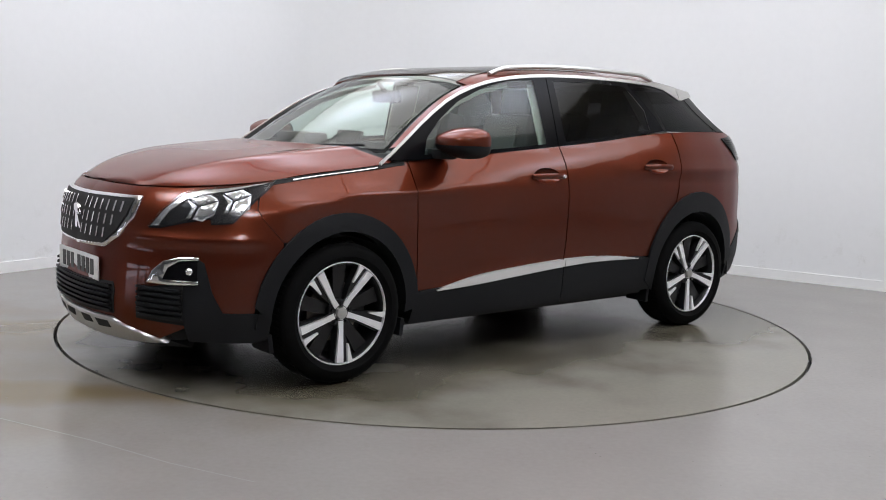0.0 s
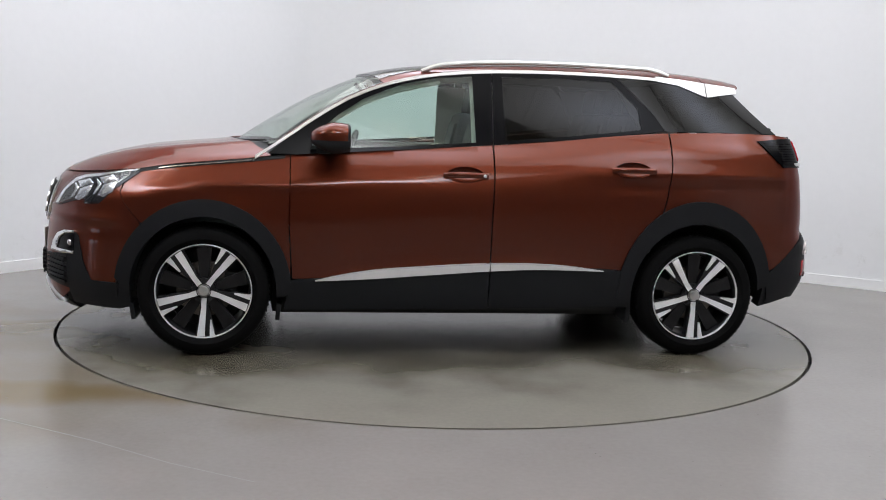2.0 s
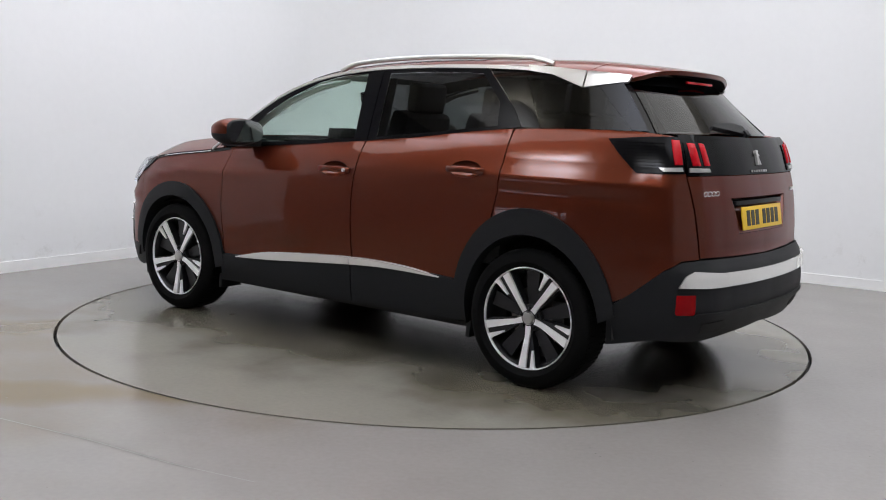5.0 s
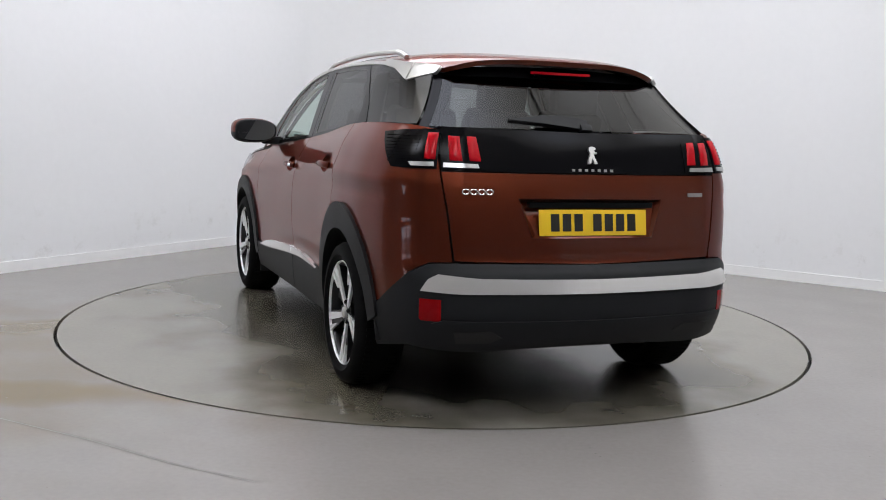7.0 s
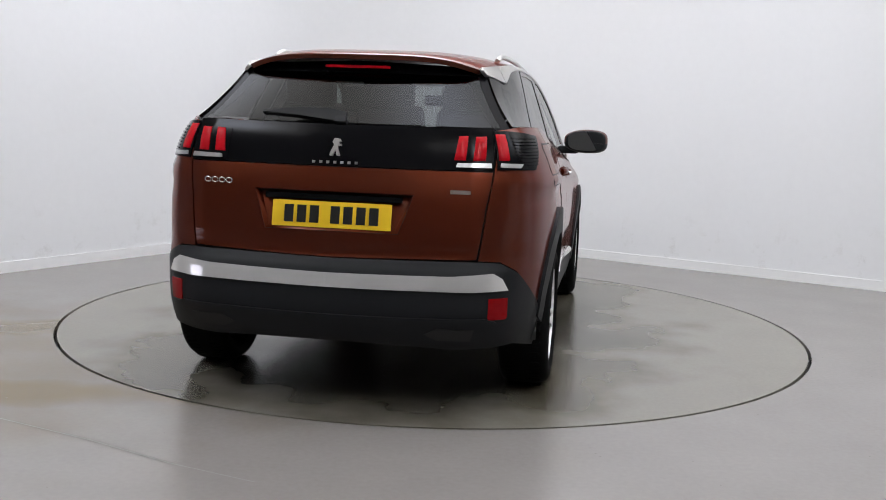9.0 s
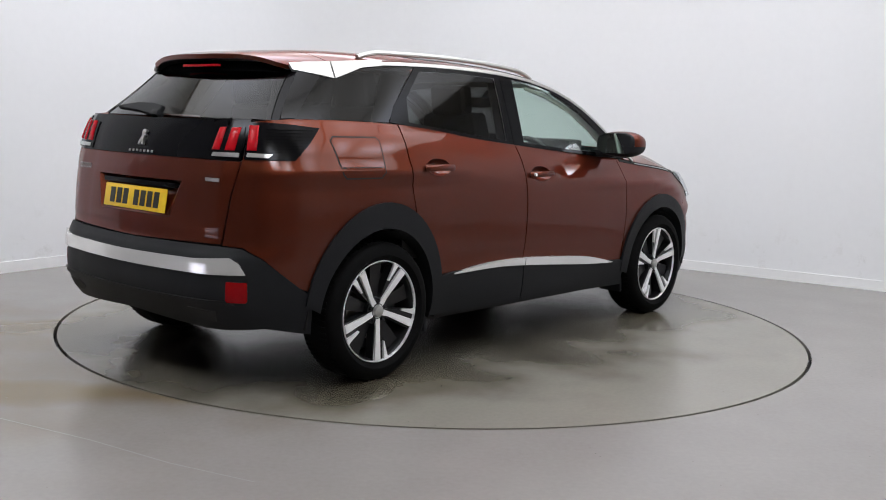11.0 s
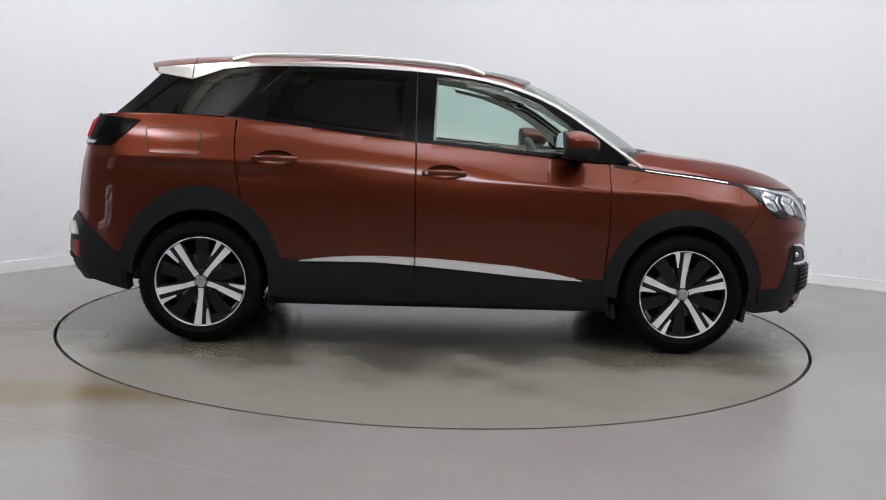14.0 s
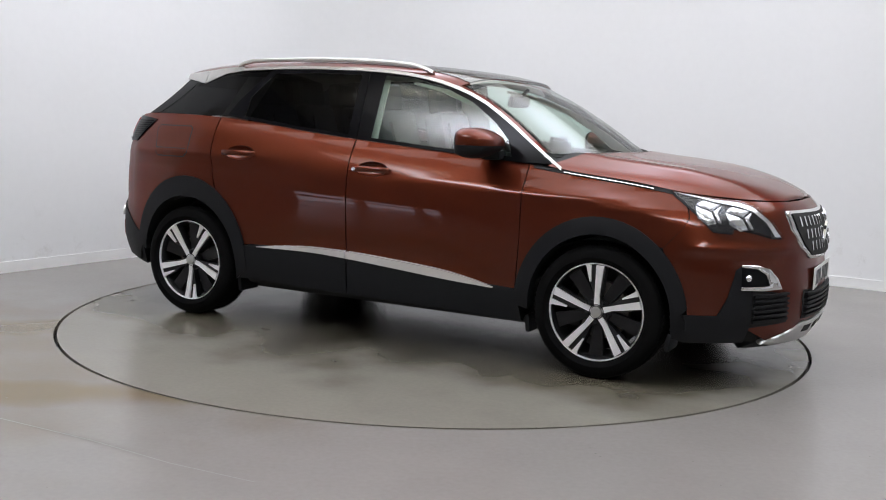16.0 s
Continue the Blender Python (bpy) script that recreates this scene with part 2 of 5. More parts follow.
def box_bm(sx, sy, sz, bevel=0.0, seg=2, m=None, bm=None):
    bm = bm or bmesh.new()
    got = bmesh.ops.create_cube(bm, size=1.0, matrix=(m or Matrix()) @ Matrix.Diagonal((sx, sy, sz, 1)))
    if bevel:
        edges = list({e for p in got["verts"] for e in p.link_edges})
        bmesh.ops.bevel(bm, geom=edges, offset=bevel, segments=seg, profile=0.7, affect="EDGES")
    return bm


def lathe(profile, n, bm=None, axis="y"):
    """Turns a profile of (radius, height) about the y axis."""
    bm = bm or bmesh.new()
    rings = []
    for r, h in profile:
        rings.append([bm.verts.new((r * math.cos(2 * math.pi * k / n), h, r * math.sin(2 * math.pi * k / n))) for k in range(n)])
    for a, b in zip(rings, rings[1:]):
        for k in range(n):
            bm.faces.new((a[k], a[(k + 1) % n], b[(k + 1) % n], b[k]))
    return bm


def prism(outline, y0, y1, bm=None):
    """A slab from an outline in x and z, between two depths along y."""
    bm = bm or bmesh.new()
    a = [bm.verts.new((x, y0, z)) for x, z in outline]
    b = [bm.verts.new((x, y1, z)) for x, z in outline]
    n = len(a)
    bm.faces.new(a)
    bm.faces.new(b[::-1])
    for k in range(n):
        bm.faces.new((a[k], b[k], b[(k + 1) % n], a[(k + 1) % n]))
    return bm


# ---- the room ----
CORNER = Vector((-1.0, 4.73, 0))
TURN = -32.5
ROOM = pose(CORNER.x, CORNER.y, 0, 0, 0, TURN)      # x along the right wall, -y along the left wall
LONG, DEEP, HIGH = 12.0, 14.0, 3.7


def wall_run(name, path, z0, z1, thick, mat):
    """A wall of some thickness along a path in the room's plan."""
    n = len(path)
    inner, outer = [], []
    for i, p in enumerate(path):
        a, b = Vector(path[max(i - 1, 0)]), Vector(path[min(i + 1, n - 1)])
        t = (b - a).normalized()
        nrm = Vector((-t.y, t.x))
        inner.append(Vector(p))
        outer.append(Vector(p) + nrm * thick)
    verts, faces = [], []
    for p, q in zip(inner, outer):
        verts += [(p.x, p.y, z0), (p.x, p.y, z1), (q.x, q.y, z1), (q.x, q.y, z0)]
    for i in range(n - 1):
        for k in range(4):
            faces.append((4 * i + k, 4 * i + (k + 1) % 4, 4 * i + 4 + (k + 1) % 4, 4 * i + 4 + k))
    faces += [(0, 1, 2, 3), tuple(4 * (n - 1) + k for k in (3, 2, 1, 0))]
    bm = bmesh.new()
    vs = [bm.verts.new(p) for p in verts]
    for f in faces:
        bm.faces.new([vs[k] for k in f])
    ob = new(name, bm_mesh(name, bm, mat, True, 40))
    ob.matrix_basis = ROOM
    return ob


COVE = 0.9
arc = [(COVE - COVE * math.cos(a), -COVE + COVE * math.sin(a)) for a in [radians(90 * k / 16) for k in range(17)]]
white = [(0, -6.6)] + arc + [(LONG, 0)]
tagged(wall_run("wall_north", white, 0, HIGH, 0.2, M_WALL), "plain white painted booth wall with a rounded corner", "wall", kind="structure")
inset = 0.018
lip = [(inset, -6.59)] + [(COVE - (COVE - inset) * math.cos(a), -COVE + (COVE - inset) * math.sin(a)) for a in [radians(90 * k / 16) for k in range(17)]] + [(LONG - 0.01, -inset)]
tagged(wall_run("baseboard", lip, 0.0, 0.085, 0.016, M_BASEBOARD), "white scuffed baseboard along the booth wall", "baseboard", kind="structure")
tagged(wall_run("wall_west", [(0, -9.0), (0, -6.6)], 0, HIGH, 0.2, M_DIM), "plain dark grey wall beside the camera", "wall", kind="structure")
tagged(wall_run("wall_lintel", [(0, -13.8), (0, -9.0)], 0.56, HIGH, 0.2, M_DIM), "grey wall above the low open hatch", "wall", kind="structure")
tagged(wall_run("wall_southwest", [(0, -DEEP), (0, -13.8)], 0, HIGH, 0.2, M_DIM), "plain dark grey wall beside the camera", "wall", kind="structure")
tagged(wall_run("wall_east", [(LONG, 0), (LONG, -6.5)], 0, HIGH, 0.2, M_WALL), "plain white painted booth wall", "wall", kind="structure")
tagged(wall_run("wall_southeast", [(LONG, -6.5), (LONG, -DEEP)], 0, HIGH, 0.2, M_DIM), "plain grey wall behind the camera", "wall", kind="structure")
tagged(wall_run("wall_south", [(LONG, -DEEP), (0, -DEEP)], 0, HIGH, 0.2, M_DIM), "plain dark grey wall behind the camera", "wall", kind="structure")
day = new("backdrop", bm_mesh("backdrop", box_bm(0.05, 5.4, 1.2), M_DAYLIGHT))
day.matrix_basis = ROOM @ pose(-0.7, -11.4, 0.6)
tagged(day, "bright daylight outside the half-raised shutter", "backdrop", kind="structure")


for k in range(2):
    post = new("window_post", bm_mesh("window_post", box_bm(0.10, 0.14, 0.56, 0.01), M_DIM))
    post.matrix_basis = ROOM @ pose(-0.1, -10.6 - 1.6 * k, 0.28)
    tagged(post, "grey post in the low open hatch", "post", kind="structure")
rail = new("window_rail", bm_mesh("window_rail", box_bm(0.06, 4.8, 0.09, 0.01), M_DIM))
rail.matrix_basis = ROOM @ pose(-0.22, -11.4, 0.34)
tagged(rail, "grey cross rail in the low open hatch", "rail", kind="structure")


def floor_with_hole():
    """The floor, one sheet with a round hole for the turntable."""
    n, R = 160, 2.265
    bm = bmesh.new()
    a = [bm.verts.new((R * math.cos(2 * math.pi * k / n), R * math.sin(2 * math.pi * k / n), 0)) for k in range(n)]
    low = [bm.verts.new((p.co.x, p.co.y, -0.06)) for p in a]
    b = [bm.verts.new((22 * math.cos(2 * math.pi * k / n), 22 * math.sin(2 * math.pi * k / n), 0)) for k in range(n)]
    for k in range(n):
        j = (k + 1) % n
        bm.faces.new((a[k], a[j], b[j], b[k]))
        bm.faces.new((a[k], low[k], low[j], a[j]))
    return bm_mesh("floor", bm, M_FLOOR, True, 30)


tagged(new("floor", floor_with_hole()), "grey poured resin floor with brown damp stains", "floor", kind="structure")
bm = bmesh.new()
bmesh.ops.create_circle(bm, cap_ends=True, radius=2.4, segments=96, matrix=Matrix.Translation((0, 0, -0.055)))
tagged(new("floor_pit", bm_mesh("floor_pit", bm, M_GAP)), "dark shallow pit below the turntable", "floor", kind="structure")

bm = bmesh.new()
pts = [(-3.2, -1.72), (-2.4, -2.02), (-1.75, -2.32), (-1.3, -2.55), (-0.94, -2.77), (-0.6, -2.93)]
va = [bm.verts.new((x, y, 0.0012)) for x, y in pts]
vb = [bm.verts.new((x + 0.002, y + 0.006, 0.0012)) for x, y in pts]
for k in range(len(pts) - 1):
    bm.faces.new((va[k], va[k + 1], vb[k + 1], vb[k]))
tagged(new("floor_joint", bm_mesh("floor_joint", bm, M_JOINT)), "fine hairline joint in the resin floor", "floor joint", kind="structure")

ceil = new("ceiling", bm_mesh("ceiling", box_bm(LONG + 0.4, DEEP + 0.4, 0.15), M_CEILING))
ceil.matrix_basis = ROOM @ pose(LONG / 2, -DEEP / 2, HIGH + 0.075)
tagged(ceil, "plain cream ceiling of the booth", "ceiling", kind="structure")


def ceiling_light(w, d, fabric):
    """A flat light box: a frame round a diffuser."""
    root = new("ceiling_light")
    for sx, sy, x, y in ((w + 0.05, 0.025, 0, d / 2 + 0.0125), (w + 0.05, 0.025, 0, -d / 2 - 0.0125), (0.025, d, w / 2 + 0.0125, 0), (0.025, d, -w / 2 - 0.0125, 0)):
        part("frame", bm_mesh("frame", box_bm(sx, sy, 0.03, 0.004), M_BASEBOARD), root, at=pose(x, y, 0))
    part("diffuser", bm_mesh("diffuser", box_bm(w, d, 0.03), fabric), root, at=pose(0, 0, -0.02))
    return tagged(root, "long stretched-fabric light box under the ceiling", "ceiling light", "ceiling light boxes")


first = ceiling_light(8.4, 1.6, M_DIFFUSER)
first.matrix_basis = ROOM @ pose(4.5, -1.55, HIGH - 0.12)
for k in range(1, 3):
    copy_thing(first, ROOM @ pose(4.5, -1.55 - 1.655 * k, HIGH - 0.12))
first = ceiling_light(2.6, 1.6, M_SOFTBOX)
tagged(first, "smaller bright softbox under the ceiling", "ceiling light", "softboxes")
first.matrix_basis = ROOM @ pose(2.4, -7.6, HIGH - 0.12)
copy_thing(first, ROOM @ pose(7.0, -7.6, HIGH - 0.12))

# ---- turntable ----
table = new("turntable")
bm = lathe([(0.0, 0), (2.246, 0)], 160)
bmesh.ops.delete(bm, geom=bm.verts[:], context="VERTS")
bmesh.ops.create_circle(bm, cap_ends=True, radius=2.246, segments=160)
got = bmesh.ops.extrude_face_region(bm, geom=bm.faces[:])
bmesh.ops.translate(bm, vec=(0, 0, -0.04), verts=[g for g in got["geom"] if isinstance(g, bmesh.types.BMVert)])
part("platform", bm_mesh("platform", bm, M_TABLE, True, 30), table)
bm = lathe([(2.2462, -0.026), (2.2462, -0.038), (2.2525, -0.038), (2.2525, -0.026), (2.2462, -0.026)], 160)
bmesh.ops.rotate(bm, verts=bm.verts[:], cent=(0, 0, 0), matrix=Matrix.Rotation(radians(90), 3, "X"))
part("edge_seal", bm_mesh("edge_seal", bm, M_GAP), table, "black rubber edge seal")
tagged(table, "round grey resin turntable platform with damp tyre stains and painted shade under the car", "turntable")
# ---- the car's skin: x ahead, y to its left, z up, origin on the ground between the axles ----
def smooth_curve(xs, ys):
    """A cubic curve through the given knots (Hermite, finite-difference slopes)."""
    xs, ys = np.array(xs, float), np.array(ys, float)
    if xs[0] > xs[-1]:
        xs, ys = xs[::-1], ys[::-1]
    m = np.gradient(ys, xs)

    def value(q):
        q = np.clip(np.asarray(q, float), xs[0], xs[-1])
        i = np.clip(np.searchsorted(xs, q) - 1, 0, len(xs) - 2)
        h = xs[i + 1] - xs[i]
        t = (q - xs[i]) / h
        return (ys[i] * (1 + 2 * t) * (1 - t) ** 2 + h * m[i] * t * (1 - t) ** 2
                + ys[i + 1] * t * t * (3 - 2 * t) + h * m[i + 1] * t * t * (t - 1))
    return value


# plan outline of the widest level, from the nose's middle round the left side to the tail's middle
PLAN_X = [2.262, 2.262, 2.215, 2.135, 2.03, 1.905, 1.70, 1.34, 0.90, 0.40, -0.20, -0.80, -1.34, -1.66, -1.88, -2.02, -2.11, -2.15, -2.17, -2.17]
PLAN_Y = [-0.2, 0.2, 0.415, 0.585, 0.72, 0.817, 0.885, 0.908, 0.893, 0.888, 0.888, 0.893, 0.908, 0.890, 0.835, 0.755, 0.62, 0.42, 0.2, -0.2]
_u = np.array([0.0, 0.4, 0.621, 0.811, 0.982, 1.148, 1.386, 1.747, 2.187, 2.687, 3.287, 3.887, 4.427, 4.748, 4.974, 5.136, 5.298, 5.502, 5.723, 6.123])   # running measure along the outline
_cx, _cy = smooth_curve(_u, PLAN_X), smooth_curve(_u, PLAN_Y)
S0, S1 = 0.2, _u[-1] - 0.2          # nose and tail on the middle line
belt_z = smooth_curve([1.70, 1.52, 1.12, 0.90, 0.54, 0.18, -0.18, -0.55, -0.86, -1.15, -1.45, -1.80, -2.2],
                      [0.955, 0.982, 1.026, 1.052, 1.079, 1.107, 1.136, 1.17, 1.207, 1.232, 1.243, 1.243, 1.235])
nose_z = smooth_curve([1.70, 1.86, 2.0, 2.1, 2.2], [0.955, 0.937, 0.925, 0.918, 0.92])
inset_top = smooth_curve([0, 0.04, 0.08, 0.13, 0.2, 0.3, 0.45, 1.2], [0.108, 0.082, 0.058, 0.036, 0.016, 0.004, 0, 0])
inset_low = smooth_curve([0.1, 0.22, 0.32, 0.42, 0.5, 0.6, 0.75, 1.3], [0.10, 0.055, 0.03, 0.016, 0.012, 0.006, 0, 0])
inset_nose = smooth_curve([0.1, 0.18, 0.25, 0.35, 0.5, 0.62, 0.72, 0.80, 0.86, 0.90, 0.94], [0.16, 0.08, 0.03, 0.0, 0.0, 0.012, 0.025, 0.042, 0.065, 0.09, 0.14])
inset_tail = smooth_curve([0.2, 0.27, 0.33, 0.43, 0.56, 0.63, 0.68, 0.75, 0.88, 1.0, 1.06, 1.2, 1.26], [0.16, 0.10, 0.05, 0.0, 0.0, 0.01, 0.042, 0.047, 0.062, 0.085, 0.102, 0.150, 0.182])


def skin(s, z):
    """Points of the lower body: s runs round the car, z is the height."""
    s, z = np.asarray(s, float), np.asarray(z, float)
    x, y = _cx(s), _cy(s)
    e = 0.012
    tx, ty = _cx(s + e) - _cx(s - e), _cy(s + e) - _cy(s - e)
    n = np.hypot(tx, ty) + 1e-9
    nx, ny = ty / n, -tx / n
    top = np.where(x > 1.70, nose_z(x), belt_z(x))
    side = inset_top(np.maximum(top - z, 0)) + inset_low(z)
    crease = 0.012 * np.exp(-((z - 0.45) / 0.13) ** 2) * np.exp(-((x - 0.02) / 0.80) ** 4)
    ridge = 0.90 - 0.16 * np.clip(x - 1.25, 0, 1) + 0.04 * np.clip(1.0 - x, 0, 1)
    crease = crease - 0.015 * np.exp(-((z - ridge) / 0.038) ** 2) * np.clip((x - 0.1) / 0.8, 0, 1) * np.clip((1.85 - x) / 0.3, 0, 1)
    haunch = np.clip((-0.55 - x) / 0.5, 0, 1) * np.clip((x + 2.1) / 0.3, 0, 1)
    crease = crease - haunch * (0.010 * np.exp(-((z - 1.005) / 0.035) ** 2) - 0.006 * np.exp(-((z - 0.93) / 0.035) ** 2))
    f, r = np.maximum(nx, 0) ** 2, np.maximum(-nx, 0) ** 2
    fold = np.clip((x - 1.72) / 0.12, 0, 1) * np.clip((y - 0.40) / 0.12, 0, 1)
    fold = fold * (0.006 * np.exp(-((z - 0.64) / 0.035) ** 2) - 0.011 * np.exp(-((z - 0.70) / 0.026) ** 2))
    d = (side + crease) * ny * ny + inset_nose(z) * f + inset_tail(z) * r + fold
    return np.stack([x - nx * d, y - ny * d, z + 0 * x], -1)


def cabin(x, z):
    """Points of the glasshouse's side."""
    x, z = np.asarray(x, float), np.asarray(z, float)
    h = z - 1.05
    y = 0.80 - 0.29 * h - 0.09 * h * h
    back = np.maximum(-1.0 - x, 0)
    y = y - 0.25 * back ** 2 * np.clip((z - 1.2) / 0.28, 0, 1.1)
    return np.stack([x + 0 * z, y, z + 0 * x], -1)


cant_z = smooth_curve([1.10, 0.946, 0.771, 0.595, 0.358, 0.117, -0.19, -0.55, -0.90, -1.20, -1.42, -1.62, -1.75],
                      [1.03, 1.134, 1.258, 1.366, 1.458, 1.508, 1.536, 1.545, 1.541, 1.526, 1.506, 1.488, 1.47])
crown_z = smooth_curve([0.5, 0.3, 0.0, -0.4, -0.9, -1.4, -1.66, -1.8], [1.475, 1.535, 1.576, 1.597, 1.597, 1.581, 1.542, 1.50])


def roof(x, w):
    """Points of the roof: w runs from side to side."""
    x, w = np.asarray(x, float), np.asarray(w, float)
    edge = cabin(x, cant_z(x))
    z = cant_z(x) + (crown_z(x) - cant_z(x)) * (1 - np.abs(w) ** 4.2)
    xx = x - 0.10 * (1 - w * w) * np.clip((-1.2 - x) / 0.42, 0, 1) + 0.14 * (1 - w * w) * np.clip((x + 0.1) / 0.6, 0, 1)
    return np.stack([xx, w * edge[..., 1], z], -1)


hood_y = smooth_curve([0.9, 1.0, 1.3, 1.52, 1.68, 1.80, 1.90, 2.0, 2.08, 2.13, 2.155], [0.79, 0.798, 0.80, 0.79, 0.765, 0.72, 0.66, 0.56, 0.42, 0.27, 0.0])
hood_e = smooth_curve([0.9, 1.12, 1.52, 1.68, 1.86, 2.0, 2.1, 2.2], [1.06, 1.028, 0.984, 0.957, 0.938, 0.926, 0.9195, 0.920])
hood_c = smooth_curve([0.9, 1.25, 1.5, 1.8, 2.0, 2.08, 2.13, 2.155, 2.2], [1.125, 1.105, 1.088, 1.048, 0.99, 0.958, 0.938, 0.926, 0.92])


def hood(x, w):
    x, w = np.asarray(x, float), np.asarray(w, float)
    z = hood_e(x) + (hood_c(x) - hood_e(x)) * (1 - np.abs(w) ** 4.5) + 0.012 * np.exp(-((np.abs(w) - 0.72) / 0.09) ** 2) * np.clip((2.05 - x) / 0.4, 0, 1)
    xx = x + 0.26 * (1 - w * w) * np.clip((1.5 - x) / 0.5, 0, 1) ** 1.5
    return np.stack([xx, w * hood_y(x), z], -1)


screen_x = smooth_curve([0, 0.33, 0.66, 1], [0.99, 0.80, 0.60, 0.395])
screen_z = smooth_curve([0, 0.33, 0.66, 1], [1.095, 1.235, 1.358, 1.450])


def screen(t, w):
    """Points of the windscreen: t runs up, w from side to side."""
    t, w = np.asarray(t, float), np.asarray(w, float)
    ye = cabin(screen_x(t), screen_z(t))[..., 1] - 0.075 - 0.012 * t
    return np.stack([screen_x(t) + (0.27 - 0.155 * t) * (1 - w * w), w * ye, screen_z(t) + (0.064 * t - 0.01) * (1 - np.abs(w) ** (2 + 2.0 * t))], -1)


def hatch(z, w):
    """Points of the rear window."""
    z, w = np.asarray(z, float), np.asarray(w, float)
    q = (z - 1.225) / 0.255
    x = -1.835 + 0.235 * q
    ye = cabin(x, z)[..., 1] - 0.002
    return np.stack([x - (0.135 - 0.03 * q) * (1 - w * w), w * ye, z], -1)


def s_at(z, x=None, front=None, back=None):
    """The s at height z where the skin's x, or at the nose or tail its y, has the given value."""
    if front is not None:
        q = np.linspace(S0, S0 + 0.75, 200)
        return float(np.interp(front, skin(q, z + 0 * q)[:, 1], q))
    if back is not None:
        q = np.linspace(S1 - 0.80, S1, 200)
        return float(np.interp(-back, -skin(q, z + 0 * q)[:, 1], q))
    q = np.linspace(S0 + 0.5, S1 - 0.5, 700)
    return float(np.interp(-x, -skin(q, z + 0 * q)[:, 0], q))

# ---- panels cut from the skin ----
from mathutils.geometry import delaunay_2d_cdt


def dense(poly, step):
    out = []
    for (a, b), (c, d) in zip(poly, poly[1:] + poly[:1]):
        n = max(1, int(math.hypot(c - a, d - b) / step))
        out += [(a + (c - a) * k / n, b + (d - b) * k / n) for k in range(n)]
    return out


def shrink(poly, d):
    """Moves the edges of a closed outline inwards by d."""
    area = sum(a[0] * b[1] - b[0] * a[1] for a, b in zip(poly, poly[1:] + poly[:1]))
    sgn = 1 if area > 0 else -1
    out = []
    for i, p in enumerate(poly):
        a, b = Vector(poly[i - 1]), Vector(poly[(i + 1) % len(poly)])
        p = Vector(p)
        e1, e2 = (p - a).normalized(), (b - p).normalized()
        n1, n2 = Vector((-e1.y, e1.x)) * sgn, Vector((-e2.y, e2.x)) * sgn
        m = n1 + n2
        if m.length < 1e-6:
            m = n1
        m.normalize()
        out.append(tuple(p + m * d / max(0.45, m.dot(n1))))
    return out


def inside(p, poly):
    x, y = p
    hit = False
    for (a, b), (c, d) in zip(poly, poly[1:] + poly[:1]):
        if (b > y) != (d > y) and x < (c - a) * (y - b) / (d - b) + a:
            hit = not hit
    return hit


